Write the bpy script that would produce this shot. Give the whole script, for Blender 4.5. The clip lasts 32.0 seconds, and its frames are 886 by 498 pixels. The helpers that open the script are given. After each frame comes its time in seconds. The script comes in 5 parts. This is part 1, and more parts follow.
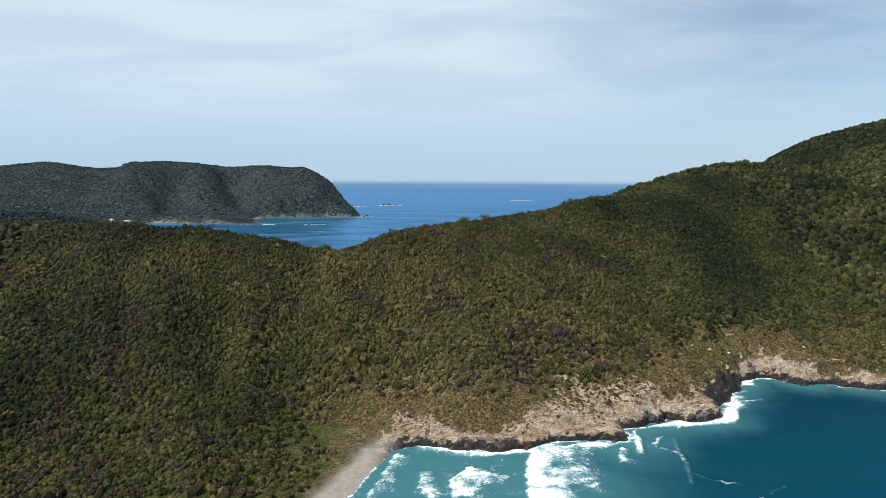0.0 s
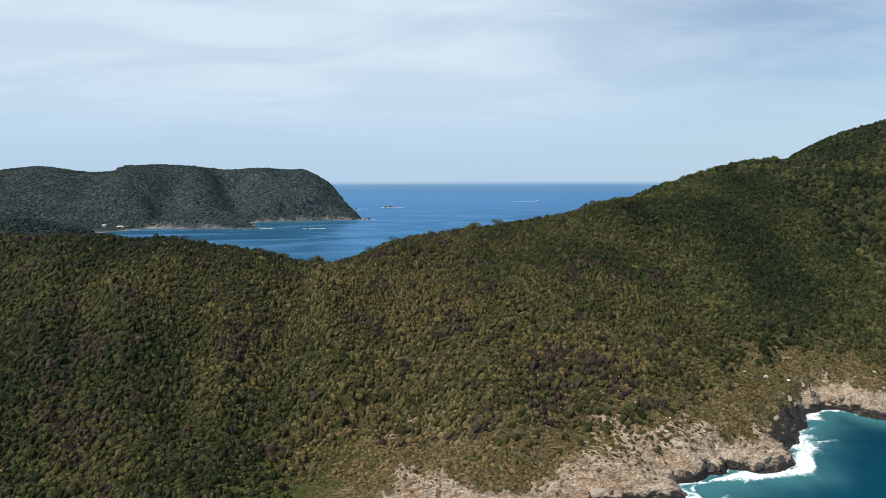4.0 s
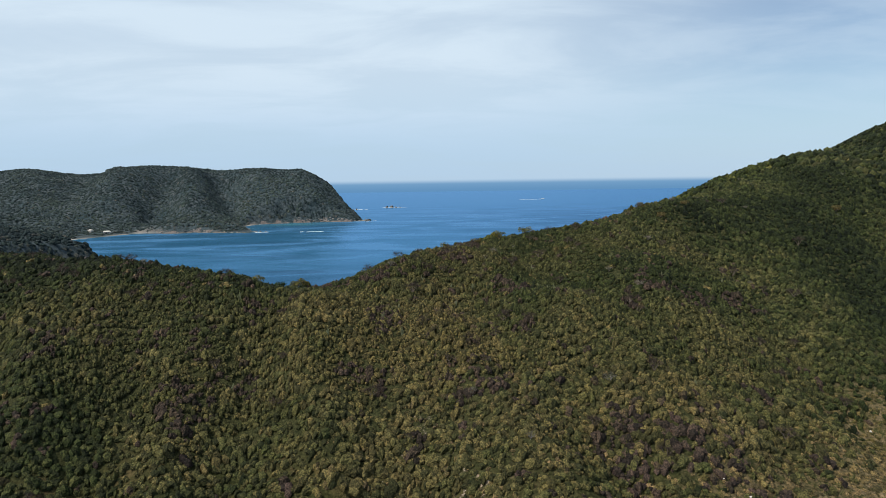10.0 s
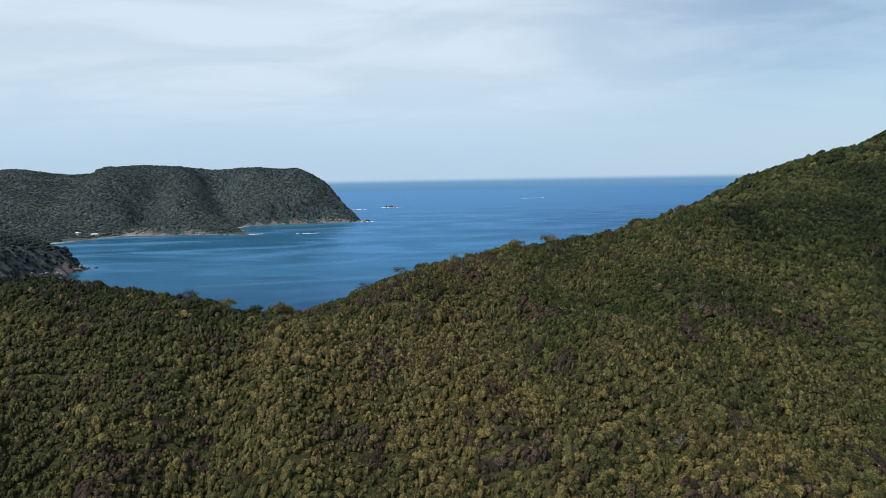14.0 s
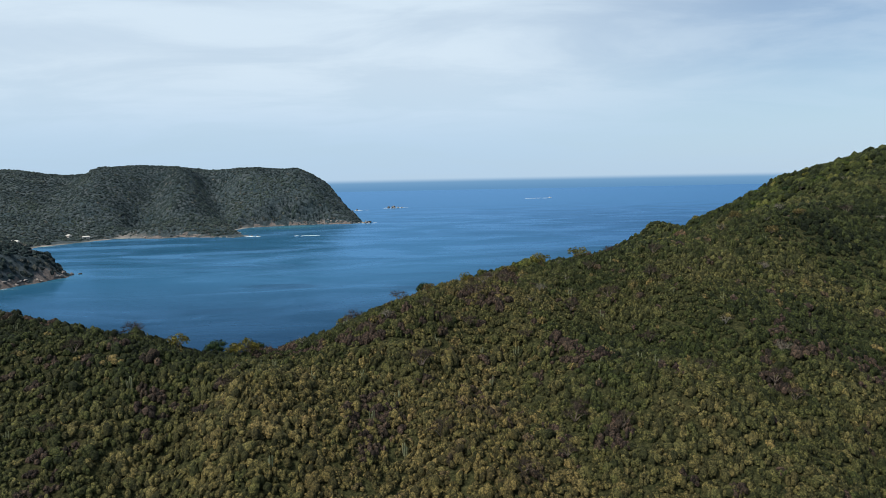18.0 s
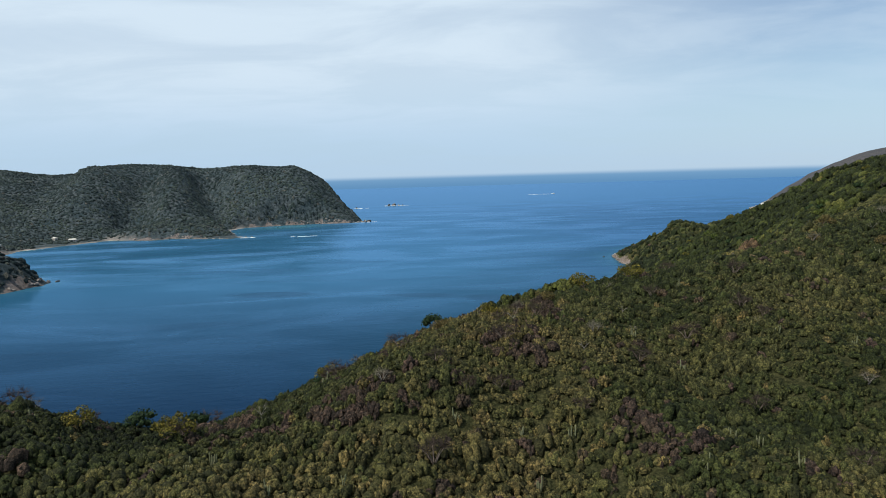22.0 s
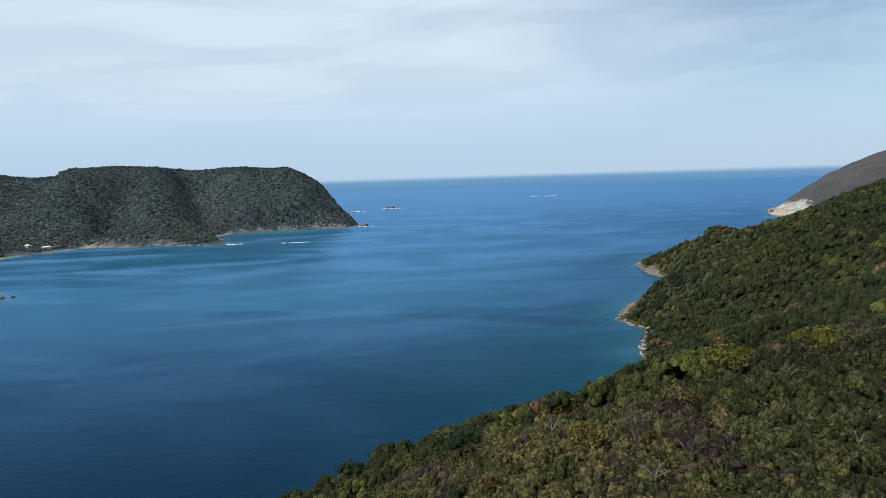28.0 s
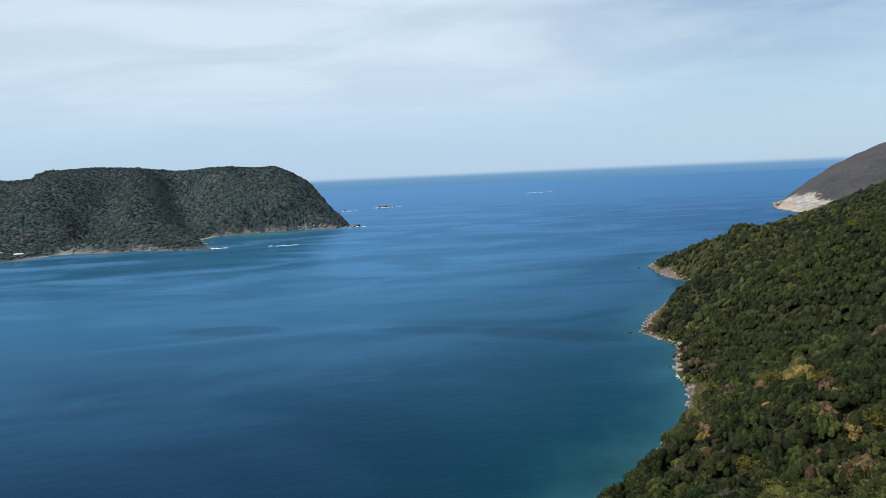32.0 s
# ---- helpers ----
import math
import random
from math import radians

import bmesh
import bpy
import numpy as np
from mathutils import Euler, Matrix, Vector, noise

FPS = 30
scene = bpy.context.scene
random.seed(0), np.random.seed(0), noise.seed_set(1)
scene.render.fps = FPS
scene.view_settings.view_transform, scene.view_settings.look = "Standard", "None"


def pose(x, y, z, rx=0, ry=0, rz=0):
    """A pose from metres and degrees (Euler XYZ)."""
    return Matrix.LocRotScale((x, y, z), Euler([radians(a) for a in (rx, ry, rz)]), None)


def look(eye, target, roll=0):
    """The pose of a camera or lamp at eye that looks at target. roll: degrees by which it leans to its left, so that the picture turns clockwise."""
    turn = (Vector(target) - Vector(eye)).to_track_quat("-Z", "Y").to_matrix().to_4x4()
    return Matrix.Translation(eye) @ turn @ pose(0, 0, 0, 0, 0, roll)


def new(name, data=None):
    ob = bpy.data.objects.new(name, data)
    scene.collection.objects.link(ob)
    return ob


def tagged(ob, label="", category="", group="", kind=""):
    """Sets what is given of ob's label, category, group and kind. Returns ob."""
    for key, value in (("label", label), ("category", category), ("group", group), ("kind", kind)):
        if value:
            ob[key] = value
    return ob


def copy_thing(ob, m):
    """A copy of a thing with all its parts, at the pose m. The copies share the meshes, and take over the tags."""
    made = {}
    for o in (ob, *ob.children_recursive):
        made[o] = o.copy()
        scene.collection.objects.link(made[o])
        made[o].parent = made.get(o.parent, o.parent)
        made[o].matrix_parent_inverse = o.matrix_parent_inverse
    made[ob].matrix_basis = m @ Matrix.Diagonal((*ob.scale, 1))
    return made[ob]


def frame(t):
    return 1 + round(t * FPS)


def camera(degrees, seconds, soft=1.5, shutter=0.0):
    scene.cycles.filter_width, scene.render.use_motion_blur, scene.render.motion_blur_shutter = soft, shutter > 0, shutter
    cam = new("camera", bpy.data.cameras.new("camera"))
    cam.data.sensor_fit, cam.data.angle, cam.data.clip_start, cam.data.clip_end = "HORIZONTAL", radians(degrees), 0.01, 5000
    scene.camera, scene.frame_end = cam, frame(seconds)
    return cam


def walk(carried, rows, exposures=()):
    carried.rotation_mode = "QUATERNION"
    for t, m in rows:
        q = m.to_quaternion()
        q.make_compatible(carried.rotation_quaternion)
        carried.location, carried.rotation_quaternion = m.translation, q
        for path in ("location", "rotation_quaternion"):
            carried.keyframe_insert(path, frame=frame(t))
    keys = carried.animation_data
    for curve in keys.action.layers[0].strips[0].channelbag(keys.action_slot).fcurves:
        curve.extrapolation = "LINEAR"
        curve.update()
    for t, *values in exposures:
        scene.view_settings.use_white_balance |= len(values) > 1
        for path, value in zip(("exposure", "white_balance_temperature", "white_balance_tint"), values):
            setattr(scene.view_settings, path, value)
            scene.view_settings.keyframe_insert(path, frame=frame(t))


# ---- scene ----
cam = camera(66.77, 32.0, soft=0.65)

PATH = [
    (0.0, look((0.01, 0.00, 102.08), (12.45, 98.67, 91.59), 0.338)),
    (1.0, look((0.84, 12.35, 101.95), (13.28, 111.01, 91.36), 0.304)),
    (2.0, look((1.56, 25.00, 101.90), (13.90, 123.67, 91.36), 0.197)),
    (3.0, look((2.33, 37.90, 101.89), (14.53, 136.60, 91.48), 0.022)),
    (4.0, look((3.19, 50.83, 101.89), (15.24, 149.56, 91.57), -0.188)),
    (5.0, look((3.88, 63.79, 101.92), (15.77, 162.54, 91.59), -0.389)),
    (6.0, look((4.36, 76.79, 102.05), (16.13, 175.55, 91.66), -0.534)),
    (7.0, look((4.75, 89.82, 102.29), (16.53, 188.58, 91.86), -0.605)),
    (8.0, look((5.16, 102.81, 102.36), (16.87, 201.57, 91.92), -0.689)),
    (9.0, look((5.49, 115.69, 102.38), (17.19, 214.45, 91.90), -0.769)),
    (10.0, look((5.69, 128.44, 102.50), (17.45, 227.18, 91.94), -0.824)),
    (11.0, look((5.91, 141.19, 102.75), (17.75, 239.91, 92.11), -0.870)),
    (12.0, look((6.33, 153.93, 103.01), (18.26, 252.64, 92.35), -0.888)),
    (13.0, look((6.95, 166.77, 103.04), (18.87, 265.48, 92.33), -0.935)),
    (14.0, look((7.69, 179.58, 103.02), (19.56, 278.29, 92.26), -1.071)),
    (15.0, look((8.87, 191.69, 103.06), (20.60, 290.41, 92.25), -1.201)),
    (16.0, look((10.22, 203.34, 103.17), (21.76, 302.08, 92.34), -1.237)),
    (17.0, look((11.28, 215.20, 103.33), (22.67, 313.96, 92.52), -1.186)),
    (18.0, look((11.81, 227.88, 103.52), (23.19, 326.65, 92.73), -1.143)),
    (19.0, look((12.31, 241.19, 103.68), (23.77, 339.93, 92.80), -1.215)),
    (20.0, look((12.97, 255.05, 103.87), (24.45, 353.77, 92.84), -1.379)),
    (21.0, look((13.99, 269.02, 103.98), (25.34, 367.74, 92.77), -1.540)),
    (22.0, look((15.02, 282.72, 104.06), (26.21, 381.44, 92.75), -1.635)),
    (23.0, look((15.81, 296.33, 104.08), (26.93, 395.07, 92.79), -1.682)),
    (24.0, look((16.52, 309.98, 103.90), (27.62, 408.73, 92.72), -1.672)),
    (25.0, look((17.38, 323.51, 103.58), (28.40, 422.29, 92.52), -1.560)),
    (26.0, look((18.09, 337.15, 103.24), (29.04, 435.93, 92.24), -1.515)),
    (27.0, look((18.36, 350.94, 102.99), (29.40, 449.71, 91.98), -1.620)),
    (28.0, look((18.39, 364.73, 102.81), (29.80, 463.46, 91.76), -1.839)),
    (29.0, look((18.67, 378.32, 102.61), (30.64, 476.97, 91.47), -2.065)),
    (30.0, look((19.07, 391.90, 102.39), (31.37, 490.50, 91.14), -2.254)),
    (31.0, look((19.60, 405.58, 102.36), (32.02, 504.16, 91.02), -2.426)),
    (32.0, look((20.34, 419.31, 102.49), (32.77, 517.87, 91.02), -2.620)),
]
walk(cam, PATH)

# ---- world, sun, exposure ----
SUN_DIR = Vector((-0.58, -0.22, 0.78)).normalized()
world = bpy.data.worlds.new("sky")
scene.world = world
world.use_nodes = True
wn, wl = world.node_tree.nodes, world.node_tree.links
wn.clear()
w_out = wn.new("ShaderNodeOutputWorld")
w_bg = wn.new("ShaderNodeBackground")
w_sky = wn.new("ShaderNodeTexSky")
w_sky.sky_type = 'NISHITA'
w_sky.sun_disc = False
w_sky.sun_elevation = math.asin(SUN_DIR.z)
w_sky.sun_rotation = math.atan2(SUN_DIR.x, SUN_DIR.y)
w_sky.air_density, w_sky.dust_density, w_sky.ozone_density = 1.0, 0.2, 3.0
w_co = wn.new("ShaderNodeTexCoord")
w_sep = wn.new("ShaderNodeSeparateXYZ")
wl.new(w_co.outputs["Generated"], w_sep.inputs[0])


def wmath(op, a, b=None, c=None, clamp=False):
    n = wn.new("ShaderNodeMath")
    n.operation, n.use_clamp = op, clamp
    for i, v in enumerate((a, b, c)):
        if v is None:
            continue
        if isinstance(v, (int, float)):
            n.inputs[i].default_value = v
        else:
            wl.new(v, n.inputs[i])
    return n.outputs[0]


def wrange(v, a, b, c=0.0, d=1.0, smooth=True):
    n = wn.new("ShaderNodeMapRange")
    n.interpolation_type = 'SMOOTHSTEP' if smooth else 'LINEAR'
    wl.new(v, n.inputs[0])
    for i, x in enumerate((a, b, c, d)):
        n.inputs[i + 1].default_value = x
    return n.outputs[0]


def wmix(f, a, b):
    n = wn.new("ShaderNodeMix")
    n.data_type = 'RGBA'
    for s, v in ((n.inputs[0], f), (n.inputs[6], a), (n.inputs[7], b)):
        if isinstance(v, (tuple, float, int)):
            s.default_value = v
        else:
            wl.new(v, s)
    return n.outputs[2]


# thin streaks of high cloud, spread on a flat layer
up = wmath('MAXIMUM', w_sep.outputs[2], 0.0)
lift = wmath('ADD', up, 0.16)
cu = wmath('DIVIDE', w_sep.outputs[0], lift)
cv = wmath('DIVIDE', w_sep.outputs[1], lift)
w_comb = wn.new("ShaderNodeCombineXYZ")
wl.new(wmath('ADD', wmath('MULTIPLY', cu, 0.85), wmath('MULTIPLY', cv, -0.10)), w_comb.inputs[0])
wl.new(wmath('ADD', wmath('MULTIPLY', cv, 1.5), wmath('MULTIPLY', cu, 0.16)), w_comb.inputs[1])
w_n1 = wn.new("ShaderNodeTexNoise")
w_n1.inputs["Scale"].default_value, w_n1.inputs["Detail"].default_value = 1.05, 7.0
w_n1.inputs["Roughness"].default_value, w_n1.inputs["Distortion"].default_value = 0.58, 0.5
wl.new(w_comb.outputs[0], w_n1.inputs["Vector"])
cloud = wrange(w_n1.outputs["Fac"], 0.36, 0.62)
# cloud is denser towards the west (-x) and thins out to the east
side = wrange(w_sep.outputs[0], 0.12, 0.66, 1.0, 0.14)
cloud = wmath('MULTIPLY_ADD', cloud, 0.25, wmath('MULTIPLY', side, 0.76))
cloud = wmath('MULTIPLY', cloud, wrange(w_sep.outputs[2], -0.01, 0.10, 0.55, 1.0), clamp=True)
hazy = wrange(w_sep.outputs[2], 0.0, 0.17, 0.80, 0.0)
sky_c = wmix(cloud, w_sky.outputs[0], (6.35, 7.6, 8.75, 1))
sky_c = wmix(hazy, sky_c, (4.0, 5.8, 7.8, 1))
# the sea beyond the sheet
below = wrange(w_sep.outputs[2], -0.010, -0.002, 1.0, 0.0)
sky_c = wmix(below, sky_c, wmix(wrange(w_sep.outputs[2], -0.022, -0.003), (1.15, 2.7, 4.8, 1), (1.8, 3.5, 5.6, 1)))
wl.new(sky_c, w_bg.inputs[0])
w_bg.inputs[1].default_value = 0.105
wl.new(w_bg.outputs[0], w_out.inputs[0])

sun = new("sun", bpy.data.lights.new("sun", "SUN"))
sun.data.energy, sun.data.angle, sun.data.color = 5.0, radians(0.8), (1.0, 0.95, 0.88)
sun.matrix_world = look(SUN_DIR * 500, (0, 0, 0))
tagged(sun, kind="structure")


# ---- materials ----
class Mat:
    """Small wrapper to build a node material."""

    def __init__(self, name, rough=0.8, spec=0.3):
        self.m = bpy.data.materials.new(name)
        self.m.use_nodes = True
        self.t = self.m.node_tree
        self.b = self.t.nodes["Principled BSDF"]
        self.out = self.t.nodes["Material Output"]
        self.b.inputs["Roughness"].default_value = rough
        self.b.inputs["Specular IOR Level"].default_value = spec
        self.geo = self.t.nodes.new("ShaderNodeNewGeometry")
        self.pos = self.geo.outputs["Position"]

    def put(self, sock, v):
        if isinstance(v, (int, float)):
            sock.default_value = v
        elif isinstance(v, tuple):
            sock.default_value = (*v, 1) if len(v) == 3 and sock.type == 'RGBA' else v
        else:
            self.t.links.new(v, sock)

    def noise(self, scale, detail=4.0, rough=0.6, stretch=None, distort=0.0, vec=None):
        n = self.t.nodes.new("ShaderNodeTexNoise")
        n.inputs["Scale"].default_value = scale
        n.inputs["Detail"].default_value = detail
        n.inputs["Roughness"].default_value = rough
        n.inputs["Distortion"].default_value = distort
        v = vec or self.pos
        if stretch:
            mp = self.t.nodes.new("ShaderNodeMapping")
            mp.inputs["Scale"].default_value = stretch[:3]
            if len(stretch) > 3:
                mp.inputs["Rotation"].default_value = (0, 0, stretch[3])
            self.t.links.new(v, mp.inputs[0])
            v = mp.outputs[0]
        self.t.links.new(v, n.inputs["Vector"])
        return n.outputs["Fac"]

    def voronoi(self, scale, feature='F1', vec=None):
        n = self.t.nodes.new("ShaderNodeTexVoronoi")
        n.feature = feature
        n.inputs["Scale"].default_value = scale
        self.t.links.new(vec or self.pos, n.inputs["Vector"])
        return n.outputs["Distance"]

    def attr(self, name):
        n = self.t.nodes.new("ShaderNodeAttribute")
        n.attribute_name = name
        return n.outputs["Fac"]

    def rnd(self):
        n = self.t.nodes.new("ShaderNodeObjectInfo")
        return n.outputs["Random"]

    def island(self):
        return self.geo.outputs["Random Per Island"]

    def calc(self, op, a, b=0.0, clamp=False):
        n = self.t.nodes.new("ShaderNodeMath")
        n.operation, n.use_clamp = op, clamp
        self.put(n.inputs[0], a)
        self.put(n.inputs[1], b)
        return n.outputs[0]

    def span(self, v, a, b, c=0.0, d=1.0):
        n = self.t.nodes.new("ShaderNodeMapRange")
        n.interpolation_type = 'SMOOTHSTEP'
        self.put(n.inputs[0], v)
        for i, x in enumerate((a, b, c, d)):
            n.inputs[i + 1].default_value = x
        return n.outputs[0]

    def mix(self, f, a, b, mode='MIX'):
        n = self.t.nodes.new("ShaderNodeMix")
        n.data_type, n.blend_type = 'RGBA', mode
        self.put(n.inputs[0], f)
        self.put(n.inputs[6], a)
        self.put(n.inputs[7], b)
        return n.outputs[2]

    def ramp(self, f, stops):
        n = self.t.nodes.new("ShaderNodeValToRGB")
        e = n.color_ramp.elements
        while len(e) < len(stops):
            e.new(0.5)
        for el, (p, c) in zip(e, stops):
            el.position, el.color = p, (*c, 1)
        self.put(n.inputs[0], f)
        return n.outputs[0]

    def color(self, v):
        self.put(self.b.inputs["Base Color"], v)
        return self

    def bump(self, h, strength=0.5, dist=0.1):
        n = self.t.nodes.new("ShaderNodeBump")
        n.inputs["Strength"].default_value, n.inputs["Distance"].default_value = strength, dist
        self.put(n.inputs["Height"], h)
        self.put(self.b.inputs["Normal"], n.outputs[0])
        return self

    def leafy(self, amount):
        """Lets part of the light through, as thin leaves do."""
        tr = self.t.nodes.new("ShaderNodeBsdfTranslucent")
        mx = self.t.nodes.new("ShaderNodeMixShader")
        mx.inputs[0].default_value = amount
        src = self.b.inputs["Base Color"].links[0].from_socket
        self.t.links.new(src, tr.inputs[0])
        self.t.links.new(self.b.outputs[0], mx.inputs[1])
        self.t.links.new(tr.outputs[0], mx.inputs[2])
        self.t.links.new(mx.outputs[0], self.out.inputs[0])
        return self


def foliage_material(name, stops, scale=0.09, fine=1.0, relief=1.0, vary=1.0):
    m = Mat(name, 0.75, 0.14)
    c = m.ramp(m.attr("tint"), stops)
    c = m.mix(m.span(m.noise(scale, 3), 0.35, 0.7, 0.0, 0.55), c, m.mix(1.0, c, (0.72, 0.80, 0.62), 'MULTIPLY'))
    c = m.mix(m.span(m.island(), 0.0, 1.0, 0.5 - 0.5 * vary, 0.5 + 0.5 * vary), m.mix(1.0, c, (0.46, 0.50, 0.50), 'MULTIPLY'), m.mix(1.0, c, (1.60, 1.53, 1.42), 'MULTIPLY'))
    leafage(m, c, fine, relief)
    return m.m


def leafage(m, c, fine=1.0, relief=1.0):
    """Clumps of small leaves as colour and relief, the shade in the gaps between them painted into the colour."""
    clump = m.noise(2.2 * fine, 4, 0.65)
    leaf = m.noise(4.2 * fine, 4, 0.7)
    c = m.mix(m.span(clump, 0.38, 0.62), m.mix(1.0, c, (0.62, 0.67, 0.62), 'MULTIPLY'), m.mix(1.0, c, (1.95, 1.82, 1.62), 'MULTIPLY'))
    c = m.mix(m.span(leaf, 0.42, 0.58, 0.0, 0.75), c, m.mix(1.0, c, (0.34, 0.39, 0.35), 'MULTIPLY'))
    m.color(c).bump(m.calc('ADD', clump, m.calc('MULTIPLY', leaf, 0.4)), 1.0, 0.75 * relief / fine)
    return m.leafy(0.12)


GREENS = [(0.0, (0.013, 0.019, 0.007)), (0.30, (0.034, 0.043, 0.014)), (0.52, (0.064, 0.065, 0.024)),
          (0.70, (0.092, 0.081, 0.032)), (0.82, (0.118, 0.094, 0.037)), (0.90, (0.060, 0.044, 0.033)), (1.0, (0.048, 0.034, 0.028))]
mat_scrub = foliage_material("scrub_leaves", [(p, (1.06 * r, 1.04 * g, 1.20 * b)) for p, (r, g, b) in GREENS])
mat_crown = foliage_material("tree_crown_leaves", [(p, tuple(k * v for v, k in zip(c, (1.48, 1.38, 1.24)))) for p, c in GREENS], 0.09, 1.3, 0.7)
# leaf colours of the distant woods, with blue-grey aerial haze mixed in
mat_hazy_woods = foliage_material("far_wood_leaves_hazed", [(0.0, (0.016, 0.029, 0.037)), (0.4, (0.030, 0.046, 0.053)),
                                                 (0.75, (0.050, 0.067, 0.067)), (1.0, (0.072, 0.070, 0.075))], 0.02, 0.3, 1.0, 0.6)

m = Mat("hill_ground", 0.95, 0.1)
grass = m.ramp(m.noise(0.055, 6, 0.65), [(0.25, (0.026, 0.030, 0.010)), (0.45, (0.050, 0.050, 0.017)), (0.58, (0.085, 0.070, 0.027)), (0.72, (0.130, 0.085, 0.042))])
lawn = m.ramp(m.noise(0.35, 5, 0.7), [(0.3, (0.040, 0.048, 0.014)), (0.5, (0.075, 0.080, 0.024)), (0.7, (0.115, 0.105, 0.038))])
grass = m.mix(m.span(m.calc('ADD', m.attr("lawn"), m.calc('MULTIPLY', m.calc('SUBTRACT', m.noise(0.07, 4), 0.5), 0.8)), 0.2, 0.6), grass, lawn)
dirt = m.ramp(m.noise(0.16, 6, 0.7), [(0.3, (0.090, 0.070, 0.031)), (0.5, (0.145, 0.107, 0.056)), (0.66, (0.24, 0.172, 0.105))])
dirt = m.mix(m.span(m.noise(0.45, 4, 0.6), 0.50, 0.60), dirt, (0.095, 0.088, 0.034))
smask = m.span(m.calc('ADD', m.attr("soil"), m.calc('MULTIPLY', m.calc('SUBTRACT', m.noise(0.10, 5, 0.7), 0.5), 1.8)), 0.40, 0.75)
grass = m.mix(smask, grass, dirt)
grass = m.mix(m.span(m.noise(0.9, 5, 0.75), 0.40, 0.62), m.mix(1.0, grass, (1.25, 1.25, 1.2), 'MULTIPLY'), m.mix(1.0, grass, (0.42, 0.50, 0.42), 'MULTIPLY'))
grass = m.mix(m.span(m.noise(3.0, 3, 0.7), 0.45, 0.60, 0, 0.6), grass, m.mix(1.0, grass, (0.45, 0.5, 0.45), 'MULTIPLY'))
rocky = m.ramp(m.noise(0.20, 8, 0.72, (0.55, 1.5, 2.2, 0.6), 0.5), [(0.27, (0.13, 0.098, 0.07)), (0.42, (0.40, 0.305, 0.215)), (0.54, (0.56, 0.45, 0.335)), (0.75, (0.68, 0.58, 0.46))])
rocky = m.mix(m.span(m.noise(0.075, 5, 0.6), 0.48, 0.62, 0.0, 0.8), rocky, m.mix(1.0, rocky, (1.0, 0.86, 0.72), 'MULTIPLY'))
rocky = m.mix(m.span(m.noise(1.3, 5, 0.7, (1, 1, 3)), 0.44, 0.60, 0.0, 0.7), rocky, (0.085, 0.070, 0.060))
rocky = m.mix(m.span(m.noise(0.22, 8, 0.78, (0.6, 1.7, 1.6, 0.55), 1.2), 0.48, 0.60, 0.0, 0.8), rocky, m.mix(1.0, rocky, (0.40, 0.37, 0.35), 'MULTIPLY'))
rmask = m.span(m.calc('ADD', m.attr("rock"), m.calc('MULTIPLY', m.calc('SUBTRACT', m.noise(0.12, 6, 0.75), 0.5), 2.6)), 0.40, 0.58)
rocky = m.mix(m.attr("pale"), rocky, m.ramp(m.noise(0.09, 7, 0.75, (2.2, 0.5, 0.7, 0.5), 0.8), [(0.36, (0.11, 0.105, 0.10)), (0.50, (0.27, 0.26, 0.245)), (0.66, (0.52, 0.51, 0.49))]))
rocky = m.mix(m.calc('MULTIPLY', m.attr("bay_rock"), 0.8), rocky, m.ramp(m.noise(0.11, 6, 0.75), [(0.35, (0.040, 0.034, 0.033)), (0.55, (0.105, 0.082, 0.074)), (0.72, (0.26, 0.22, 0.20))]))
# leaf litter, coloured dark to carry the shade between the bushes
shade_litter = m.ramp(m.noise(1.5, 6, 0.75), [(0.40, (0.011, 0.015, 0.006)), (0.52, (0.046, 0.048, 0.019)), (0.66, (0.100, 0.094, 0.040))])
grass = m.mix(m.attr("shade_litter"), grass, shade_litter)
# ground under the far woods; its blue-grey is distance haze put into the colour
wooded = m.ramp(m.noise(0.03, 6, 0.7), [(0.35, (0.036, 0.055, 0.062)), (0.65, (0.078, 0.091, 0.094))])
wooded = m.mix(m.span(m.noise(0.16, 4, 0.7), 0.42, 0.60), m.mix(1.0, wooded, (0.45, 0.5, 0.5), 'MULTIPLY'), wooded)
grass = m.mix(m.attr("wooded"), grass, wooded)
# dry bare ground of the eastern cape, greyed towards blue for haze
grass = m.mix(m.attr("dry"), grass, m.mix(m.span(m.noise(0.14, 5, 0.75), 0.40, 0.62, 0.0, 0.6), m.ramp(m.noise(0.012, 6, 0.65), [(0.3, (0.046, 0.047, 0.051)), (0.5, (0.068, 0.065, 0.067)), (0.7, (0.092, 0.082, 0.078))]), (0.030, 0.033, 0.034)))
rmask = m.calc('MULTIPLY', rmask, m.span(m.attr("rock"), 0.02, 0.2))
base = m.mix(rmask, grass, rocky)
wet = m.span(m.calc('ADD', m.attr("wet"), m.calc('MULTIPLY', m.calc('SUBTRACT', m.noise(0.28, 6, 0.7, (1, 1, 1.8), 0.6), 0.5), 2.0)), 0.38, 0.62)
base = m.mix(wet, base, m.ramp(m.noise(0.7, 6, 0.75, (1, 1, 2.2), 0.5), [(0.35, (0.014, 0.012, 0.012)), (0.55, (0.040, 0.035, 0.033)), (0.70, (0.105, 0.092, 0.084))]))
sand = m.ramp(m.noise(0.5, 5), [(0.3, (0.22, 0.19, 0.16)), (0.7, (0.32, 0.28, 0.24))])
base = m.mix(m.attr("sand"), base, sand)
m.color(base)
m.put(m.b.inputs["Roughness"], m.span(wet, 0, 1, 0.95, 0.35))
